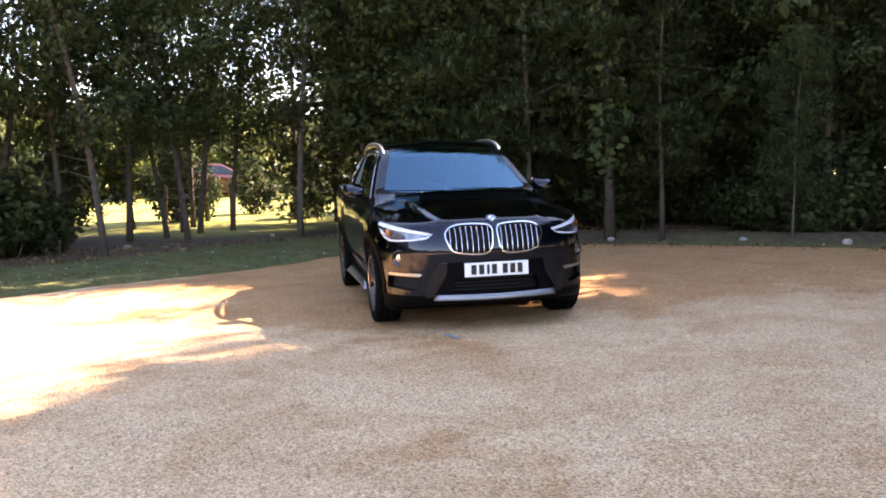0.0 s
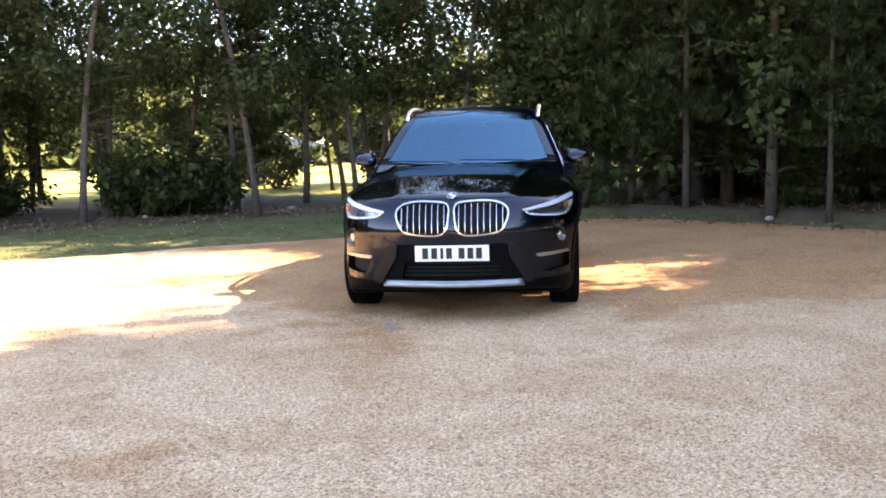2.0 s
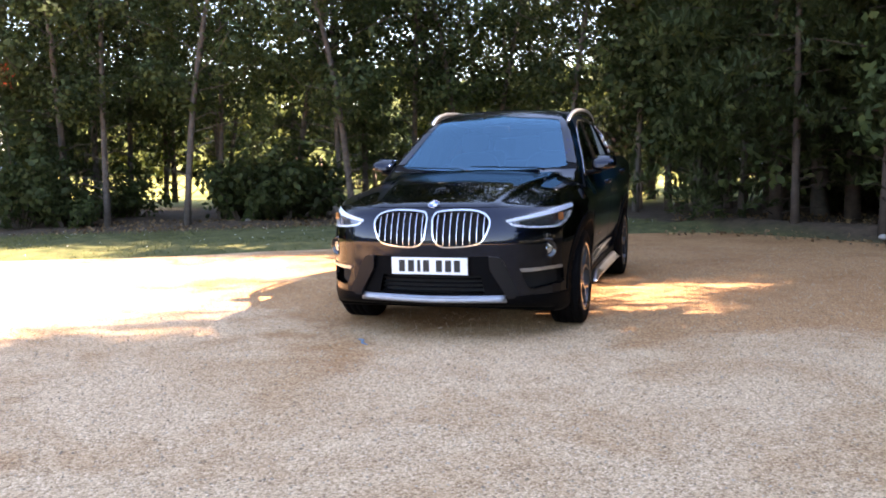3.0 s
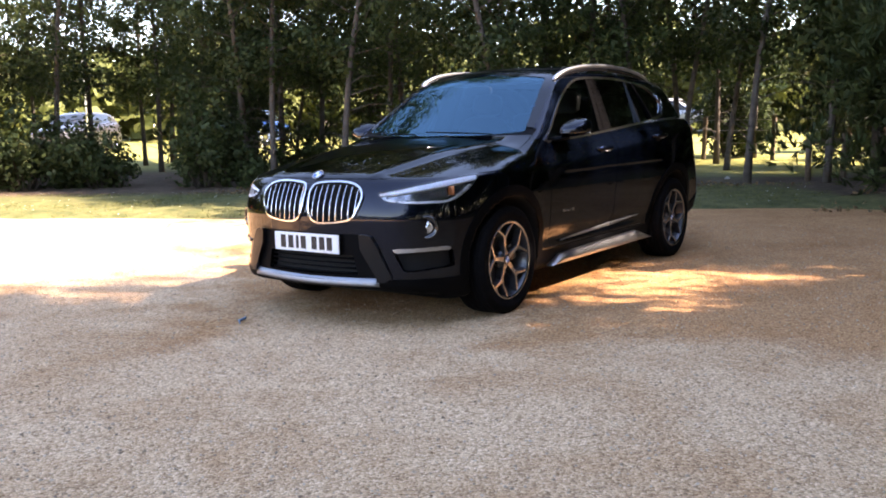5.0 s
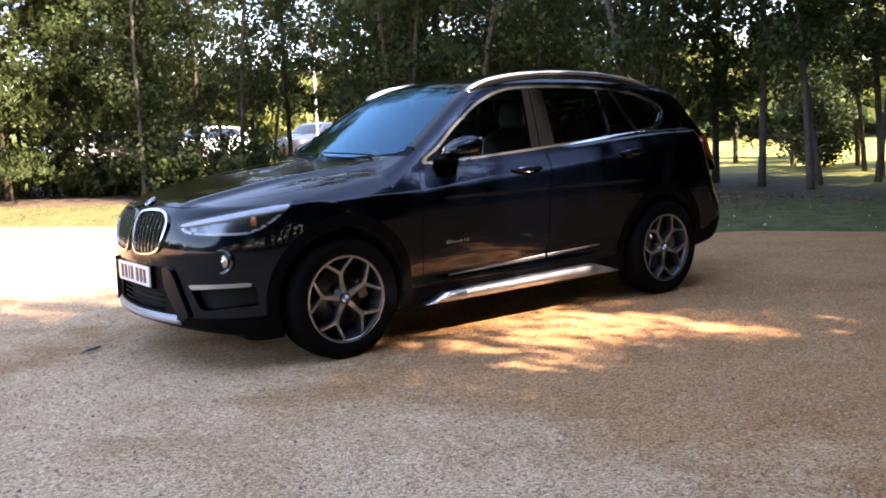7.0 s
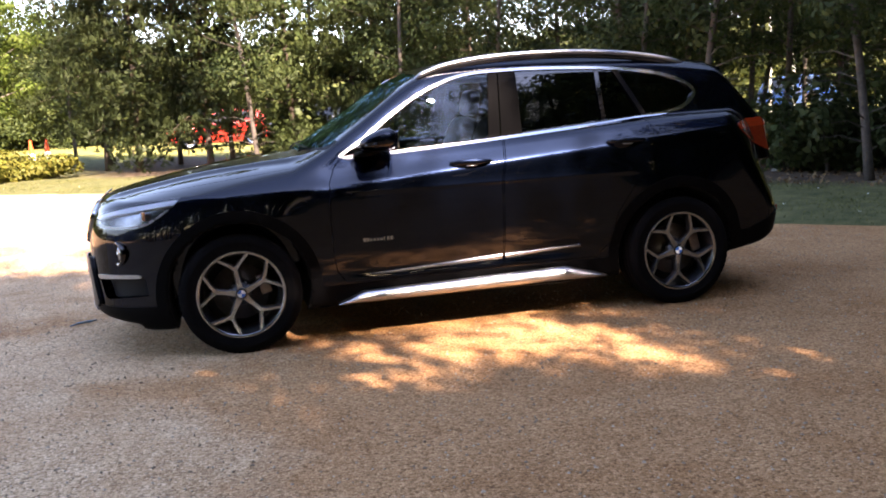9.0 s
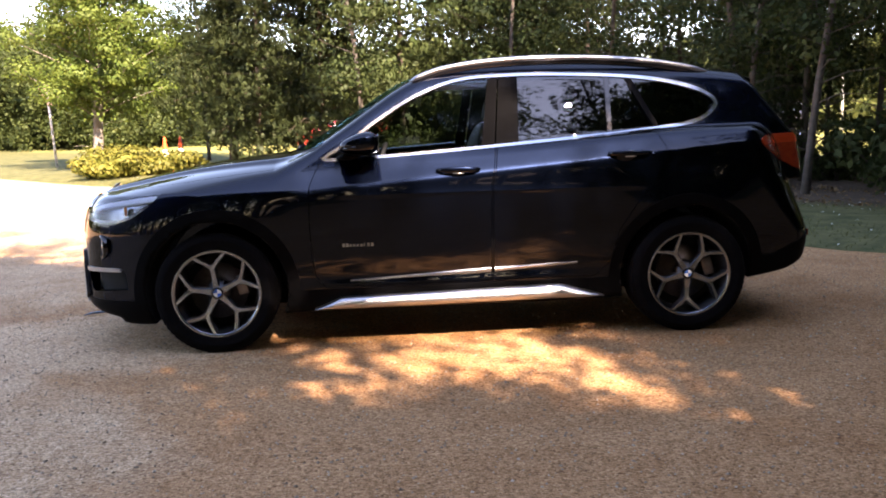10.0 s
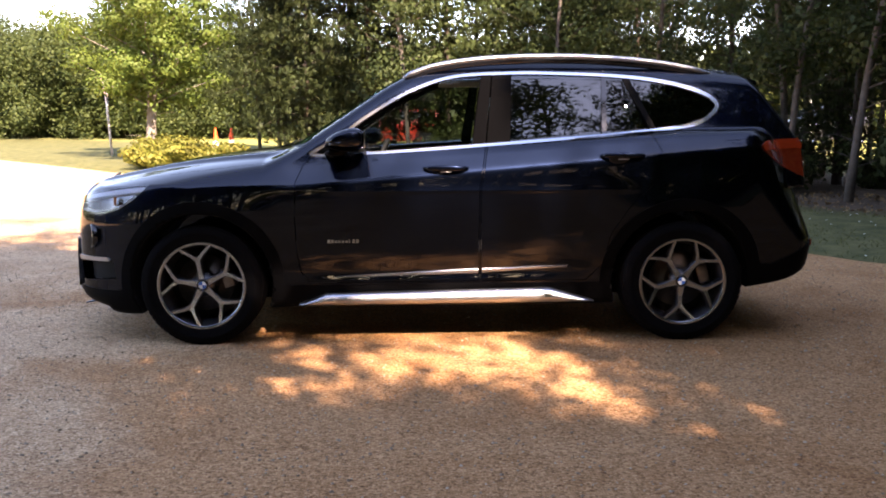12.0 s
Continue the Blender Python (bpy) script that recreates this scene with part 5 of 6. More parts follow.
def make_tree(kind, seed, height, lean=0.0, clear=2.0, radius=2.0, limbs=44, per=72, size=0.066, girth=0.09, material_of=None, full=1.0, core=0.0, plume=1.0):
    """A tree: tapered trunk with limbs and twigs, and a crown of small leaves in clumps."""
    rng = np.random.default_rng(seed)
    tree = empty("tree")
    bm = bmesh.new()
    bend = rng.normal(size=2) * 0.2 + np.array([lean, 0])
    hs = np.linspace(0, 1, 11)
    axis = [Vector((bend[0] * h * (0.6 + h) + 0.10 * math.sin(h * 7 + seed) * h, bend[1] * h * (0.6 + h) + 0.10 * math.cos(h * 6 + seed * 2) * h, height * 0.96 * h - 0.15)) for h in hs]
    tube(bm, axis, [girth * (1.3 if i == 0 else 1.0) * (1 - 0.8 * h) + 0.010 for i, h in enumerate(hs)], 9)

    def along(h):
        i = min(int(h * 10), 9)
        return axis[i].lerp(axis[i + 1], h * 10 - i)
    centers, spread = [], []
    low = clear / height
    for i in range(limbs):
        h = low + (0.98 - low) * (i + rng.random()) / limbs
        a = i * 2.4 + rng.random() * 0.9
        u = (h - low) / (1 - low)
        if kind == "pine":
            reach = radius * (1.0 - 0.7 * u) * (0.5 + 0.6 * rng.random())
            tilt = -0.05 + 0.5 * u
        else:
            reach = radius * (0.35 + 0.75 * math.sin(math.pi * min(1, 0.12 + u * 0.8))) * (0.5 + 0.6 * rng.random())
            tilt = 0.35 + 0.6 * u
        p0 = along(h)
        way = Vector((math.cos(a), math.sin(a), tilt)).normalized()
        p1 = p0 + way * reach * 0.5 + Vector((rng.normal() * .07, rng.normal() * .07, 0.05 + rng.normal() * .08))
        p2 = p0 + way * reach + Vector((rng.normal() * .1, rng.normal() * .1, -0.12 * reach if kind == "pine" else 0.1))
        r0 = girth * 0.24 * (1 - 0.6 * h)
        tube(bm, [p0, p1, p2], [r0, r0 * 0.6, 0.006], 5, cap=False)
        for t in (0.55, 0.95):
            q = p0.lerp(p2, t) + Vector(rng.normal(size=3) * 0.14)
            r = (0.34 + 0.26 * rng.random()) * full
            centers.append(q)
            spread.append((r * 1.2 * plume, r * 1.2 * plume, r * (0.5 if kind == "pine" else 0.75)))
    for i in range(9):
        h = low * (0.3 + 0.7 * rng.random())
        a = rng.random() * 6.28
        p0 = along(h)
        p1 = p0 + Vector((math.cos(a), math.sin(a), 0.15)) * (0.4 + 0.7 * rng.random())
        tube(bm, [p0, p0.lerp(p1, 0.5) + Vector((0, 0, 0.06)), p1], [0.011, 0.007, 0.003], 4, cap=False)
    bmesh.ops.recalc_face_normals(bm, faces=bm.faces)
    part("trunk", bm, PALE_BARK if material_of else PINE_BARK if kind == "pine" else BARK, tree)
    if kind == "pine":
        v, f, n = tufts(rng, centers, spread, max(7, int(per * 0.32)), size * 0.30, size * 1.9)
    else:
        v, f, n = leaves(rng, centers, spread, int(per * 1.5), size, long=1.7, droop=0.4)
    if core:
        inner = [along(low + (0.95 - low) * k / 29) for k in range(30)]
        wide = [(core * radius * (1.1 - 0.6 * k / 29),) * 2 + (0.3,) for k in range(30)]
        v2, f2, n2 = leaves(rng, inner, wide, 80, 0.09, long=1.7)
        if f.shape[1] == 3:
            f2 = np.concatenate([f2[:, [0, 1, 2]], f2[:, [0, 2, 3]]])
        v, f, n = np.concatenate([v, v2]), np.concatenate([f, f2 + len(v)]), np.concatenate([n, n2])
    raw("crown", v, f, material_of or (NEEDLE if kind == "pine" else LEAF), tree, normals=n)
    return tree


def make_shrub(seed, wide, high, count, size, mat):
    """A low bush: stems from the ground and a loose mass of leaves."""
    rng = np.random.default_rng(seed)
    shrub = empty("shrub")
    bm = bmesh.new()
    centers, spread = [], []
    for i in range(16):
        a, r = rng.random() * 6.28, wide * rng.random() ** 0.6
        z = high * (0.25 + 0.75 * rng.random() * (1 - 0.5 * (r / wide) ** 2))
        p = Vector((r * math.cos(a), r * math.sin(a), z))
        tube(bm, [(0.15 * p.x, 0.15 * p.y, -0.1), (0.6 * p.x, 0.6 * p.y, z * 0.55), p], [0.018, 0.011, 0.004], 5, cap=False)
        for t in (0.6, 1.0):
            centers.append(Vector((p.x * t, p.y * t, p.z * t)))
            k = 0.30 + 0.25 * rng.random()
            spread.append((k * wide * 0.8, k * wide * 0.8, k * high * 0.55))
    bmesh.ops.recalc_face_normals(bm, faces=bm.faces)
    part("stem", bm, BARK, shrub)
    v, f, n = leaves(rng, centers, spread, count, size, long=1.7)
    v[:, 2] = np.maximum(v[:, 2], 0.02)
    raw("foliage", v, f, mat, shrub, normals=n)
    return shrub


KINDS = {
    "pine_a": (make_tree("pine", 1, 9.5, clear=1.5, radius=2.0, girth=0.07, limbs=30, per=150, size=0.075, full=1.2, core=0.3, plume=1.2), 9.5, "dark green pine with a bare lower trunk"),
    "pine_b": (make_tree("pine", 2, 10.0, clear=2.3, radius=1.8, girth=0.062, per=90, size=0.072, full=1.1), 10.0, "tall dark pine with a bare lower trunk"),
    "thin_pine": (make_tree("pine", 31, 14.0, clear=6.0, radius=1.5, girth=0.08, limbs=26, per=70, size=0.08), 14.0, "unseen tall thin pine with a sparse crown, added to darken reflections"),
    "pine_c": (make_tree("pine", 12, 9.0, clear=0.9, radius=2.2, girth=0.08, limbs=30, per=270, size=0.08, full=1.5, core=0.4, plume=1.15), 9.0, "bushy pine with branches close to the ground"),
    "leafy_a": (make_tree("broad", 3, 8.5, lean=0.5, clear=1.9, radius=1.6, girth=0.046, limbs=36, per=105, size=0.05), 8.5, "slender leafy tree with a pale grey trunk"),
    "leafy_b": (make_tree("broad", 4, 9.5, lean=-0.3, clear=2.1, radius=1.7, girth=0.055, limbs=38, per=110, size=0.05), 9.5, "leafy green tree with a grey trunk"),
    "leafy_c": (make_tree("broad", 5, 7.5, lean=1.2, clear=1.9, radius=1.4, girth=0.042, limbs=30, per=110, size=0.05), 7.5, "thin leafy tree leaning over the verge"),
    "far_pine": (make_tree("pine", 6, 10.0, clear=1.7, radius=2.2, girth=0.07, limbs=32, per=80, size=0.085, full=1.3, core=0.5), 10.0, "dark pine deep in the wood"),
    "far_leafy": (make_tree("broad", 7, 9.0, clear=2.1, radius=2.0, girth=0.055, limbs=34, per=90, size=0.068, full=1.15), 9.0, "leafy tree deep in the wood"),
    "lime": (make_tree("broad", 8, 8.0, clear=1.9, radius=3.1, girth=0.17, limbs=64, per=260, size=0.066, material_of=LIME, full=1.2, core=0.4), 8.0, "bright green young tree with a thick pale trunk"),
    "shade": (make_tree("broad", 9, 9.0, clear=1.4, radius=2.1, girth=0.08, limbs=56, per=150, size=0.078, full=1.25, core=0.4), 9.0, "dense leafy tree with a full crown"),
    "shrub_a": (make_shrub(21, 1.0, 1.7, 75, 0.07, LEAF), 1.0, "dark leafy shrub under the trees"),
    "shrub_b": (make_shrub(22, 0.8, 1.2, 75, 0.065, LEAF), 1.0, "low dark undergrowth bush"),
    "shrub_c": (make_shrub(23, 0.9, 2.3, 90, 0.07, LEAF), 1.0, "tall leafy sapling bush"),
    "golden": (make_shrub(24, 1.9, 1.0, 220, 0.08, YELLOW_LEAF), 1.0, "clipped golden yellow shrub"),
}


def land(x, y):
    return float(rise(np.array([x]), np.array([y]))[0])


def beside_yard(x, y):
    return float(outline(np.array([x]), np.array([y]), EDGE_LINE)[0])


def plant(kind, x, y, turn, high=None, group="trees round the yard"):
    tree, base, label = KINDS[kind]
    size = (high or base) / base
    ob = copy_thing(tree, Matrix.Translation((x, y, land(x, y) + 0.02)) @ pose(0, 0, 0, 0, 0, turn))
    ob.scale = (size, size, size)
    shrub = "shrub" in label or "bush" in label and "pine" not in label
    return tagged(ob, label, "shrub" if shrub else "tree", group)


def sun_cap(x, y, high):
    """How tall a tree may stand so that the sunny parts of the yard stay sunny."""
    u = x + 0.314 * y
    if y < 1.5:
        return high
    if u < -11:
        return min(high, max(3.0, (y + 1.0) / 1.06))
    reach = 0.17 * high
    if 0.10 - reach < u < 0.90 + reach:
        return min(high, max(3.0, (y - 2.55) / 1.06))
    if -3.2 < u < 4.0:
        return min(high, max(3.2, (y + (1.5 if u < 1.8 else 2.5)) / 1.06))
    if u >= 4.0:
        return (y + (2.3 if u < 5.0 else 3.3 if u < 5.6 else 1.4 if u < 6.6 else 3.3)) / 1.06
    return high


# thin_pine entries stand out of view, added to darken the side window reflections
FRONT_ROW = [("pine_b", -6.0, 2.8), ("pine_a", -4.9, 3.8), ("pine_b", -4.2, 4.4), ("leafy_b", -3.0, 5.9), ("pine_c", -7.2, 2.6),
             ("leafy_a", -6.95, -4.35), ("leafy_b", -8.6, -5.3), ("leafy_c", -9.2, -6.6), ("leafy_a", -6.0, -7.1), ("leafy_a", -5.65, -8.45), ("leafy_b", -7.8, -7.5), ("leafy_b", -7.4, -10.0),
             ("leafy_c", -11.8, -3.1), ("leafy_c", -12.4, -2.4), ("pine_b", -10.2, 0.8), ("leafy_a", -9.9, -3.2),
             ("pine_c", -7.8, -11.4), ("leafy_a", -6.15, -9.7), ("leafy_a", -5.0, -14.4), ("pine_a", -3.6, -16.4), ("leafy_c", -2.8, -14.6), ("leafy_b", -1.2, -19.0), ("pine_a", 0.9, -20.6), ("pine_a", 2.4, -22.6), ("pine_a", 4.6, -24.4), ("leafy_b", 6.0, -27.6),
             ("pine_c", -0.6, -17.2), ("pine_a", 1.5, -18.5), ("pine_c", 3.4, -20.2), ("pine_a", 4.4, -21.8), ("pine_c", -2.2, -17.6), ("leafy_a", -9.8, -8.6), ("leafy_b", -9.0, -10.4), ("pine_a", -10.6, -5.6),
             ("pine_a", -13.6, 1.2), ("pine_a", -12.4, 2.3), ("pine_c", -14.2, 0.2), ("pine_b", -16.4, -0.7),
             ("pine_b", -9.4, 2.6), ("pine_a", -11.0, 3.6), ("pine_b", -12.6, 4.6), ("pine_c", -9.2, 4.8), ("pine_a", -8.0, 3.8), ("pine_b", -10.9, 1.9), ("leafy_a", -10.3, -4.4),
             ("shade", -5.1, 8.8), ("pine_b", -6.3, 9.4), ("leafy_b", -4.4, 7.4), ("leafy_a", 0.4, -16.0), ("thin_pine", -2.9, 14.5), ("thin_pine", -0.9, 12.6), ("leafy_a", -9.3, -1.0), ("leafy_b", -9.4, 0.25), ("leafy_c", -11.0, -3.7), ("leafy_a", -12.7, -3.5), ("leafy_a", -4.9, 7.9), ("leafy_b", -5.6, 9.8), ("shade", -6.6, 8.2),  ("shade", -9.5, 1.7), ("shade", -10.2, 2.9), ("shade", -8.5, 1.4), ("shade", -8.9, 3.4), ("leafy_b", -7.5, 2.1), ("shade", -11.2, 1.4), ("pine_c", -4.9, -20.4), ("pine_b", -5.4, -17.8), ("leafy_a", -9.4, -13.0), ("pine_b", -7.6, -17.0), ("leafy_b", -8.6, -15.6), ("leafy_b", -8.7, -14.1)]
for i, (k, x, y) in enumerate(FRONT_ROW):
    plant(k, x, y, i * 67, 18.0 if y > 12 else sun_cap(x, y, (12.2 if x < -7.9 and y > 1.8 else 8.2) + 2.0 * ((i * 37) % 10) / 10))
# out of view, added to block the sun's glint in a rear side window
plant("thin_pine", -3.86, 9.1, 160, 12.0)
rng = random.Random(5)
# the deep wood on the dark side
for i in range(44):
    t = i / 43
    x, y = -13.5 + 17 * t + rng.uniform(-1.2, 1.2), 3.0 + 7.5 * t + rng.uniform(0, 5.5)
    if beside_yard(x, y) < 1.6:
        continue
    plant(rng.choice(("far_pine", "far_pine", "far_leafy")), x, y, rng.random() * 360, sun_cap(x, y, rng.uniform(8.5, 11)), "wood behind the yard")
# the row on the sunny side that shades the yard
row = random.Random(17)
for i in range(17):
    x, y = -2.2 + i * 1.1 + row.uniform(-.3, .3), 8.6 + row.uniform(0, 1.8) + max(0, i - 6) * 0.28
    kind = row.choice(("shade", "shade", "shade", "pine_b"))
    if 3.6 < x + 0.314 * y < 7.0 and i % 3:
        kind = "leafy_a"
    plant(kind, x, y, row.random() * 360, sun_cap(x, y, row.uniform(9.5, 11.5)), "trees on the sunny side")
# a loose second row with gaps towards the field
for i in range(27):
    t = i / 26
    if 2 < i < 7 or i in (14, 17):
        continue
    plant(rng.choice(("leafy_a", "far_leafy", "leafy_c", "far_pine")), -14.5 + 12 * t * t + rng.uniform(-2.5, 1.5), -2.5 - 25 * t + rng.uniform(-1, 1.5), rng.random() * 360, rng.uniform(7.5, 10), "trees along the far field")
# undergrowth
for i in range(44):
    t = i / 43
    if t < 0.45:
        x, y = -12.5 + 9.5 * (t / 0.45) + rng.uniform(-.8, .8), 1.8 + 4.8 * (t / 0.45) + rng.uniform(0.5, 2.8)
    else:
        q = (t - 0.45) / 0.55
        x, y = -10.2 + 9.0 * q + rng.uniform(-1.2, 1.2), -2.5 - 17 * q + rng.uniform(-1, 1)
    if beside_yard(x, y) < (0.9 if t < 0.45 else 3.6):
        continue
    if t >= 0.45 and x < -7.5 and y > -5.0:
        continue
    kind, turn, high = rng.choice(("shrub_a", "shrub_b", "shrub_b", "shrub_c")), rng.random() * 360, rng.uniform(0.7, 1.15)
    if -8.3 < x < -7.0 and -6.9 < y < -5.5:
        kind, high = "shrub_b", 1.15
    plant(kind, x, y, turn, high, "undergrowth")
# sunny bushes at the near edge of the field
for i in range(9):
    plant("shrub_c", -14.5 - rng.random() * 5, 1.5 - i * 1.5 + rng.uniform(-.6, .6), rng.random() * 360, rng.uniform(0.7, 1.3), "bushes by the field")
# beyond the drive: a bright young tree over a golden shrub
plant("lime", 8.57, -22.95, 20, 7.6)
plant("golden", 7.2, -19.4, 0, 0.80)
plant("golden", 6.75, -19.9, 90, 0.84)
for tree, _, _ in KINDS.values():
    for o in (*tree.children_recursive, tree):
        bpy.data.objects.remove(o)


def far_wood(name, line, count, size, mat, label, deep=4.0, high=9.0, per=14):
    """A distant belt of wood as one mass of leaf clumps with an uneven top."""
    rng = np.random.default_rng(len(line) + count)
    p = spline(line, 12, closed=False)
    i = rng.integers(0, len(p), count)
    c = np.zeros((count, 3))
    c[:, :2] = p[i] + rng.normal(size=(count, 2)) * deep * 0.5
    tops = np.array([high * (0.72 + 0.38 * noise.noise(Vector((a * 0.16, b * 0.16, 7)))) for a, b in c[:, :2]])
    c[:, 2] = rise(c[:, 0], c[:, 1]) + tops * rng.random(count) ** 0.8
    v, f, _ = leaves(rng, c, np.full((count, 3), 0.75), per, size, long=1.5)
    return tagged(raw(name, v, f, mat, smooth=False), label, "woodland", kind="stuff")


FAR_LEAF = leaf_material("far_leaf", (0.070, 0.085, 0.025), (0.13, 0.142, 0.046), back=0.4)
far_wood("far_woodland", [(-10.5, 8), (-9, 10.5), (-5, 13.5), (0, 16), (8, 19), (18, 21), (34, 20)], 3000, 0.17, LEAF, "dense dark wood behind the yard", 3.0, 12.5, 34)
far_wood("far_woodland", [(-20, 4.5), (-16, 6), (-13, 7.5), (-10, 9.5)], 1500, 0.15, LEAF, "dark thicket at the end of the wood", 2.0, 6.6, 34)
far_wood("far_woodland", [(-48, 22), (-40, 0), (-36, -20), (-28, -38), (-10, -48), (8, -52)], 2600, 0.55, FAR_LEAF, "distant low belt of trees beyond the field", 6.0, 6.0)
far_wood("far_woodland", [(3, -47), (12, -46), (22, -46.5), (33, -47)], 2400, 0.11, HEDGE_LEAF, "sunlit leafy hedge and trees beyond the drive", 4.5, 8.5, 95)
# Larger, darker leaves added behind the hedge stand for the shade inside it.
far_wood("far_woodland", [(2, -49), (12, -48.5), (22, -49), (34, -49)], 1300, 0.42, LEAF, "darker leaf backing added behind the hedge for its inner shade", 2.5, 7.0, 16)
# This belt is out of view, added so reflections meet trees at the horizon.
far_wood("far_woodland", [(36, -47), (46, -44), (58, -36), (70, -20), (76, 4), (60, 20), (34, 21)], 2400, 0.5, FAR_LEAF, "unseen leafy belt of trees added to close the horizon in reflections", 4.5, 8.5)

# ---- beyond the trees: parked cars, poles, fence, sign ----
FAR_SKIN = skin_of_field(0.05)
FAR_SKIN = FAR_SKIN.cut(-FAR_SKIN.v[:, 1])[0]
FAR_GLASS = material("far_glass", (0.01, 0.012, 0.014), rough=0.08, coat=0.6)


def parked_car(x, y, turn, color, label):
    ob = empty("parked_car", Matrix.Translation((x, y, land(x, y) + 0.02)) @ pose(0, 0, 0, 0, 0, turn))
    tagged(ob, label, "car", "cars parked beyond the trees")
    paint = material("car_paint", color, rough=0.35, coat=0.8)
    k = FAR_SKIN
    win, rest = k.cut(np.where((k.v[:, 2] > 1.0) & (k.n[:, 1] > 0.35), outline(k.v[:, 0], k.v[:, 2], WINDOWS), 1.0))
    scr, rest = rest.cut(np.where((np.abs(rest.n[:, 0]) > 0.3) & (rest.v[:, 2] > 1.1) & (rest.v[:, 2] < 1.49) & (rest.v[:, 1] < 0.62), -1.0, 1.0))
    rest.joined(rest.mirrored()).link("body", paint, ob)
    fore, aft = scr.cut(-scr.v[:, 0])
    for s in (win, win.mirrored(), fore.joined(fore.mirrored()), aft.joined(aft.mirrored())):
        s.link("window", FAR_GLASS, ob)
    for wx in (AXLE, -AXLE):
        for s in (1, -1):
            m = Matrix.Translation((wx, 0.78 * s, WHEEL_Z)) @ (Matrix.Identity(4) if s > 0 else pose(0, 0, 0, 0, 0, 180))
            w = part("wheel", lathe(bmesh.new(), [(0.20, -0.1), (0.32, -0.1), (0.335, -0.06), (0.335, 0.07), (0.31, 0.11), (0.235, 0.108)], 24), RUBBER, ob, at=m)
            part("rim", lathe(bmesh.new(), [(0.001, 0.085), (0.06, 0.085), (0.20, 0.075), (0.236, 0.108)], 20), RIM_FACE, w)
    return ob


for x, y, turn, c, label in ((-21.0, -25.4, 205, (0.012, 0.045, 0.14), "deep blue car parked beyond the trees"), (1.2, -34.5, 10, (0.38, 0.022, 0.016), "red car parked beyond the pines"),
                             (-34.5, -3.4, 95, (0.07, 0.012, 0.012), "dark red car parked beyond the field"), (-33.0, -11.5, 95, (0.35, 0.36, 0.38), "silver car parked beyond the field"), (-7.0, -34.0, 15, (0.75, 0.75, 0.74), "white car parked beyond the trees"),
                             (-11.6, -32.8, 20, (0.70, 0.71, 0.72), "white car parked beside another"), (-15.6, -30.2, 25, (0.03, 0.03, 0.035), "dark car parked beyond the trees"), (-3.0, -35.2, 10, (0.05, 0.055, 0.06), "dark grey car parked beyond the pines"),
                             (-36.0, 1.6, 92, (0.25, 0.26, 0.28), "grey car half hidden behind the wood")):
    parked_car(x, y, turn, c, label)

POLE = material("white_pole", (0.72, 0.72, 0.70), rough=0.4, grain=0.2, scale=6)
FLAG = material("red_flag", (0.55, 0.03, 0.02), rough=0.8, grain=0.4, scale=4, second=(0.35, 0.015, 0.01))
POST = material("weathered_wood", (0.13, 0.09, 0.06), rough=0.9, grain=0.7, scale=12, bump=0.5, bump_scale=40)
WIRE = material("fence_wire", (0.2, 0.2, 0.2), rough=0.5, metal=0.8)
for i, (x, y) in enumerate(((-18.5, -22.5), (-17.9, -23.0), (-16.1, -24.7), (-13.6, -26.3))):
    pole = tagged(empty("flag_pole", Matrix.Translation((x, y, land(x, y)))), "tall slim white flag pole", "flag pole", "flag poles")
    part("pole", tube(bmesh.new(), [(0, 0, -0.1), (0, 0, 3), (0, 0, 7.5)], [0.055, 0.05, 0.03], 10), POLE, pole)
    part("finial", tube(bmesh.new(), [(0, 0, 7.5), (0, 0, 7.56), (0, 0, 7.62)], [0.03, 0.05, 0.01], 8), POLE, pole)
    if i == 0:
        bm = bmesh.new()
        rows = [[bm.verts.new((0.06 * math.sin(a * 5 + z), 0.05 + 0.7 * a, z - 0.5 * a)) for a in np.linspace(0, 1, 9)] for z in np.linspace(3.6, 4.7, 7)]
        for a, b in zip(rows, rows[1:]):
            for j in range(8):
                bm.faces.new((a[j], a[j + 1], b[j + 1], b[j]))
        bmesh.ops.solidify(bm, geom=bm.faces[:], thickness=0.004)
        part("flag", bm, FLAG, pole, "limp red flag")

fence = tagged(empty("fence", Matrix.Translation((-16.5, -11.0, 0))), "low post and wire fence along the field", "fence")
for i in range(11):
    bm = bmesh.new()
    z = land(-16.5 + 0.1 * i, -11 + 1.7 * i)
    box(bm, -0.045, 0.045, -0.045, 0.045, -0.3, 1.1 + 0.05 * math.sin(i * 3.1), 0.008)
    part("post", bm, POST, fence, at=Matrix.Translation((0.1 * i, 1.7 * i, z)) @ pose(0, 0, 0, 2 * math.sin(i), 2 * math.cos(i * 2.3), 0))
for h in (0.45, 0.75, 1.0):
    bm = tube(bmesh.new(), [(0.1 * i, 1.7 * i, land(-16.5, -11 + 1.7 * i) + h - 0.01 * (i % 2)) for i in range(11)], 0.006, 5)
    part("wire", bm, WIRE, fence)

# stakes with a crossbar that hold a young tree
stake = tagged(empty("tree_stake", Matrix.Translation((-10.2, 0.05, 0.04)) @ pose(0, 0, 0, 0, 0, 62)), "two brown wooden tree stakes with a crossbar", "tree stake")
for q in (-0.42, 0.42):
    bm = tube(bmesh.new(), [(0, q, -0.2), (0, q, 0.4), (0.01, q, 0.78)], [0.05, 0.048, 0.045], 9)
    part("stake", bm, POST, stake)
bm = bmesh.new()
box(bm, -0.02, 0.02, -0.52, 0.52, 0.62, 0.70, 0.006)
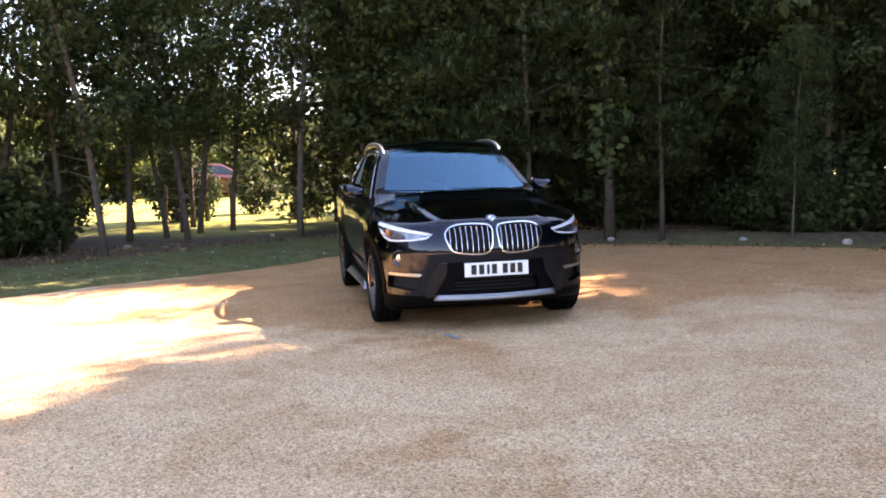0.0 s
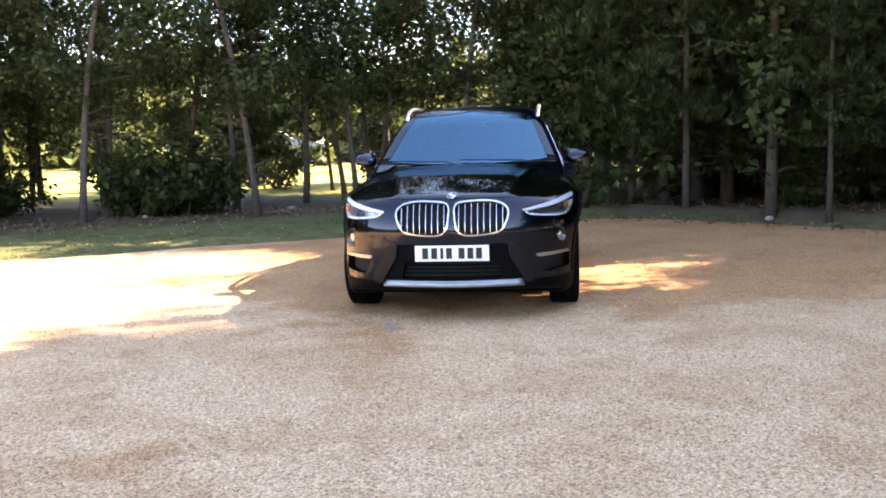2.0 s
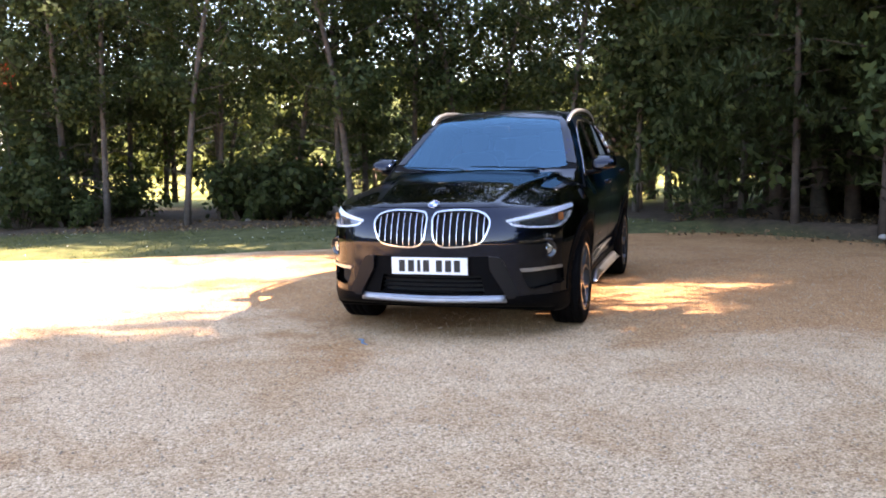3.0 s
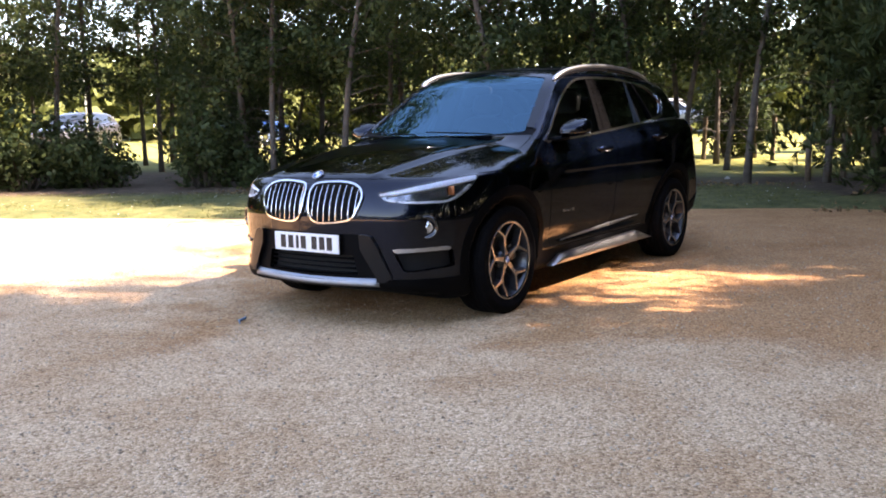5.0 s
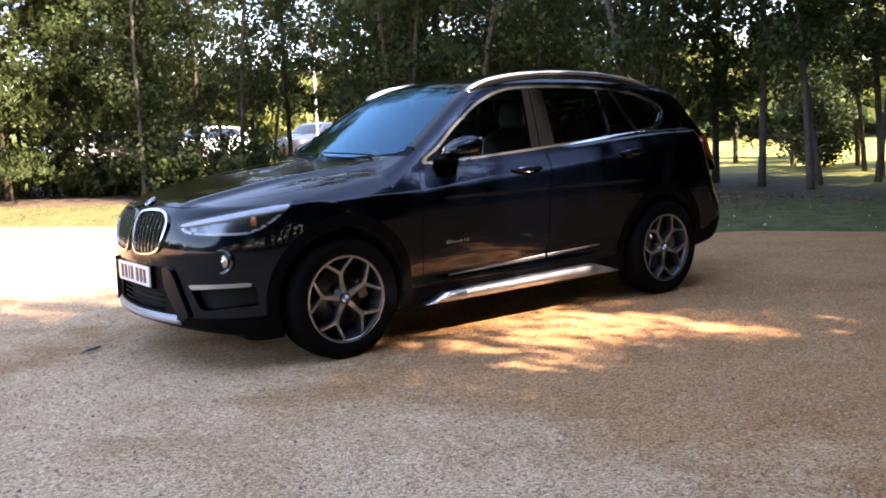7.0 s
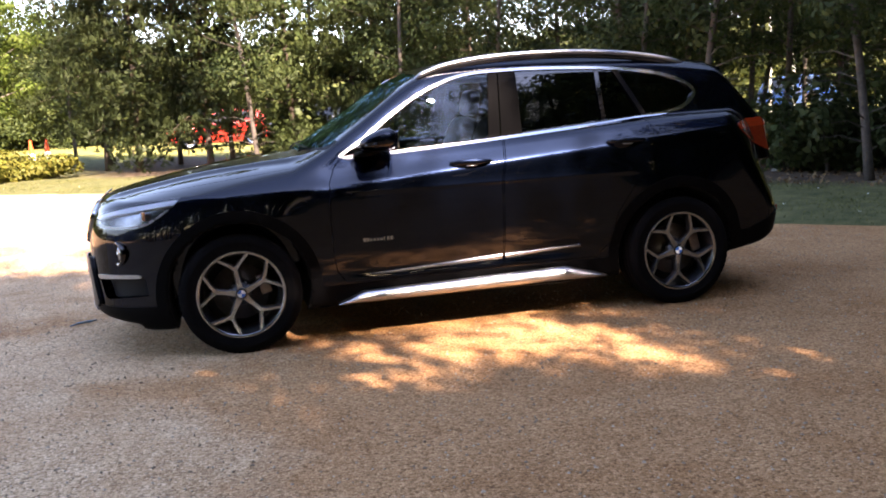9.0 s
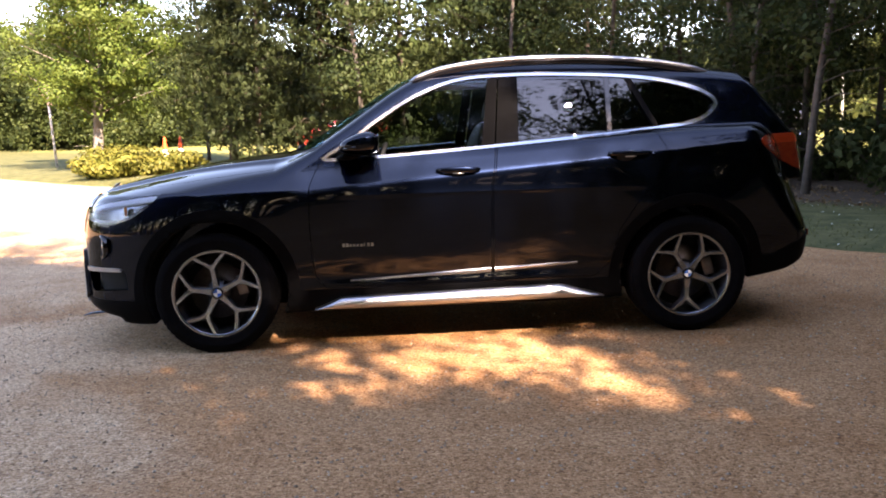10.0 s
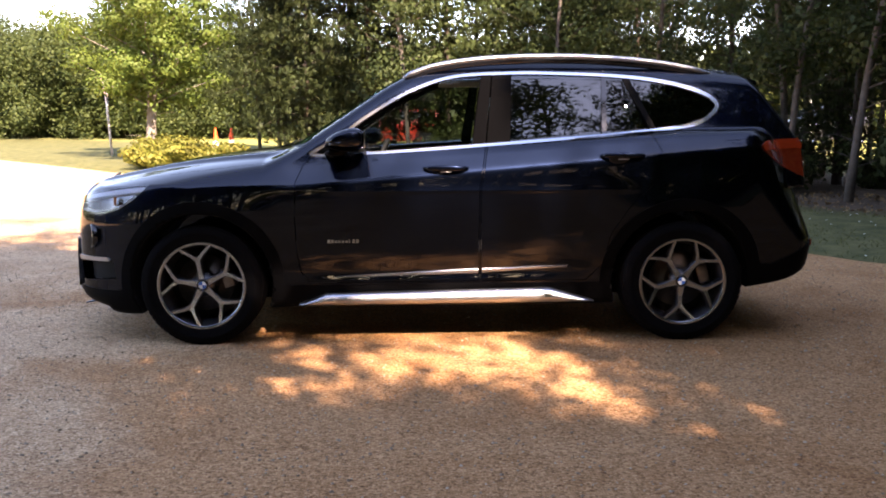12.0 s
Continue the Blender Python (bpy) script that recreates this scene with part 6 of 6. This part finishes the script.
part("crossbar", bm, POST, stake)

# give-way sign seen from behind and aside
sign = tagged(empty("road_sign", Matrix.Translation((10.63, -25.45, land(10.63, -25.45))) @ pose(0, 0, 0, 0, 3, 0)), "triangular give-way road sign on a grey post", "road sign")
SIGN_RED = material("sign_red", (0.42, 0.26, 0.24), rough=0.5)
SIGN_WHITE = material("sign_white", (0.36, 0.34, 0.33), rough=0.5)
part("post", tube(bmesh.new(), [(0, 0, -0.2), (0, 0, 2.6)], 0.04, 10), SIGN_WHITE, sign)
for size, dy, mt, nm in ((0.40, 0.0, SIGN_RED, "board"), (0.27, 0.012, SIGN_WHITE, "face")):
    bm = bmesh.new()
    pts = [(size, 0.045 + dy, 2.40 + size * 0.6), (-size, 0.045 + dy, 2.40 + size * 0.6), (0, 0.045 + dy, 2.40 - size * 1.1)]
    a = [bm.verts.new(p) for p in pts]
    b = [bm.verts.new((p[0], p[1] + 0.01, p[2])) for p in pts]
    bm.faces.new(a)
    bm.faces.new(b[::-1])
    for j in range(3):
        bm.faces.new((a[j], b[j], b[(j + 1) % 3], a[(j + 1) % 3]))
    bmesh.ops.recalc_face_normals(bm, faces=bm.faces)
    part(nm, bm, mt, sign, smooth=False, at=pose(0, 0, 0, 0, 0, 62))

CONE = material("cone_orange", (0.75, 0.10, 0.02), rough=0.5, grain=0.2, scale=10)
for x, y in ((6.7, -23.6), (6.45, -24.8)):
    cone = tagged(empty("traffic_cone", Matrix.Translation((x, y, land(x, y) + 0.05)) @ pose(0, 0, 0, 90, 0, 0)), "orange traffic cone with a white band", "traffic cone", "traffic cones")
    part("cone", lathe(bmesh.new(), [(0.20, 0.03), (0.15, 0.05), (0.03, 0.95), (0.001, 0.96)], 20), CONE, cone)
    part("band", lathe(bmesh.new(), [(0.115, 0.33), (0.085, 0.55)], 20), WHITE, cone)
    bm = bmesh.new()
    box(bm, -0.24, 0.24, 0.0, 0.035, -0.24, 0.24, 0.01)
    part("foot", bm, RUBBER, cone)

# ---- grass, stones, litter ----
GRASS = leaf_material("grass_blade", (0.05, 0.07, 0.02), (0.17, 0.155, 0.055), back=0.3)
DAISY = material("daisy_white", (0.75, 0.75, 0.70), rough=0.7)
PEBBLE = leaf_material("pebble", (0.18, 0.12, 0.075), (0.42, 0.32, 0.22), back=0.0)
LITTER = leaf_material("dead_leaf", (0.10, 0.06, 0.03), (0.24, 0.15, 0.07), back=0.1)


def ground_at(x, y, d):
    return rise(x, y) + 0.05 * np.clip(d * 2.0, 0, 1) - 0.005


def grass_blades():
    rng = np.random.default_rng(31)
    x, y = rng.uniform(-10, 9, 260000), rng.uniform(-19, 3, 260000)
    d = outline(x, y, EDGE_LINE)
    thick = np.array([noise.noise(Vector((a * 0.9, b * 0.9, 1))) for a, b in zip(x, y)])
    ok = (d > 0.02) & (d < 3.7) & (y < 0.35 * (x + 6) + 1.1 + 0.5 * thick) & (rng.random(len(x)) < 0.62 + 0.6 * thick)
    x, y, d = x[ok], y[ok], d[ok]
    n = len(x)
    h = (0.012 + 0.032 * rng.random(n) ** 1.5)
    a = rng.random(n) * 6.28
    lean = rng.normal(size=(n, 2)) * 0.8
    w = 0.004 + 0.003 * rng.random(n)
    z = ground_at(x, y, d)
    p0 = np.stack([x - np.cos(a) * w, y - np.sin(a) * w, z], 1)
    p1 = np.stack([x + np.cos(a) * w, y + np.sin(a) * w, z], 1)
    p2 = np.stack([x + lean[:, 0] * h, y + lean[:, 1] * h, z + h], 1)
    v = np.stack([p0, p1, p2], 1).reshape(-1, 3)
    tagged(raw("grass", v, np.arange(3 * n).reshape(n, 3), GRASS, smooth=False), "short dry verge grass", "grass", kind="stuff")
    k = rng.choice(n, 260, replace=False)
    hexa = np.linspace(0, 2 * np.pi, 6, endpoint=False)
    c = np.stack([x[k], y[k], z[k] + 0.045], 1)
    v = (c[:, None, :] + 0.013 * np.stack([np.cos(hexa), np.sin(hexa), hexa * 0], 1)[None]).reshape(-1, 3)
    f = np.arange(len(v)).reshape(-1, 6)
    v2 = np.concatenate([v, v - np.array([0, 0, 0.004])])
    tagged(raw("daisies", v2, np.concatenate([f, f[:, ::-1] + len(v)]), DAISY, smooth=False), "small white daisies in the grass", "flowers", kind="stuff")


def pebbles():
    rng = np.random.default_rng(32)
    n = 34000
    x, y = rng.uniform(-4, 8.5, n), rng.uniform(-5, 6.5, n)
    ok = outline(x, y, EDGE_LINE) < -0.15
    x, y = x[ok], y[ok]
    n = len(x)
    r = 0.0035 + 0.0055 * rng.random(n) ** 2
    base = np.array([(1, 0, 0), (0, 1, 0), (-1, 0, 0), (0, -1, 0), (0, 0, 0.8), (0, 0, -0.5)], float)
    a = rng.random(n) * 6.28
    s = 0.7 + 0.6 * rng.random((n, 2))
    bx = base[None, :, 0] * s[:, None, 0]
    by = base[None, :, 1] * s[:, None, 1]
    px = (bx * np.cos(a)[:, None] - by * np.sin(a)[:, None]) * r[:, None] + x[:, None]
    py = (bx * np.sin(a)[:, None] + by * np.cos(a)[:, None]) * r[:, None] + y[:, None]
    pz = base[None, :, 2] * r[:, None] + 0.002
    v = np.stack([px, py, pz], -1).reshape(-1, 3)
    tri = np.array([(0, 1, 4), (1, 2, 4), (2, 3, 4), (3, 0, 4), (1, 0, 5), (2, 1, 5), (3, 2, 5), (0, 3, 5)])
    f = (tri[None] + 6 * np.arange(n)[:, None, None]).reshape(-1, 3)
    tagged(raw("gravel_stones", v, f, PEBBLE, smooth=False), "loose small gravel stones", "gravel", kind="stuff")


def litter():
    rng = np.random.default_rng(33)
    n = 9000
    x, y = rng.uniform(-9, 1, n), rng.uniform(-9, 8, n)
    d = outline(x, y, EDGE_LINE)
    keep = ((d > -0.5) & (y > 1.0) & (d < 4)) | ((d > 3.2) & (d < 6) & (y <= 1.0))
    x, y, d = x[keep], y[keep], d[keep]
    c = np.stack([x, y, ground_at(x, y, np.maximum(d, 0)) + 0.012 + 0.02 * rng.random(len(x))], 1)
    v, f, _ = leaves(rng, c, np.full((len(c), 3), 0.004), 1, 0.04, 1.6)
    tagged(raw("leaf_litter", v, f, LITTER, smooth=False), "brown leaf and needle litter", "leaf litter", kind="stuff")


grass_blades()
pebbles()
litter()
STONE = material("pale_stone", (0.36, 0.33, 0.29), rough=0.9, grain=0.6, scale=8, bump=0.6, bump_scale=18)
for x, y, r, turn in ((-9.96, -1.54, 0.05, 20), (-8.4, -4.2, 0.07, 70), (-3.4, 5.35, 0.06, 10), (-2.2, 6.25, 0.07, 120), (-4.7, 3.75, 0.05, 200), (-6.9, -6.4, 0.06, 300)):
    bm = bmesh.new()
    bmesh.ops.create_icosphere(bm, subdivisions=3, radius=r)
    for v in bm.verts:
        v.co *= 1 + 0.35 * noise.noise(v.co * (0.9 / r) + Vector((x, y, 0)))
        v.co.z *= 0.7
    tagged(part("stone", bm, STONE, at=Matrix.Translation((x, y, 0.05 + r * 0.25)) @ pose(0, 0, 0, 0, 0, turn)), "pale rough stone at the edge of the verge", "stone", "stones along the verge")
SCRAP = material("blue_plastic", (0.10, 0.19, 0.27), rough=0.5)
bm = bmesh.new()
tube(bm, [(-0.09, 0, 0.008), (-0.03, 0.015, 0.012), (0.03, -0.01, 0.010), (0.10, 0.012, 0.007)], [0.004, 0.008, 0.007, 0.003], 6)
tagged(part("plastic_strip", bm, SCRAP, at=Matrix.Translation((2.35, -0.42, 0.0)) @ pose(0, 0, 0, 0, 0, 35)), "thin blue plastic strip lying on the gravel", "litter")
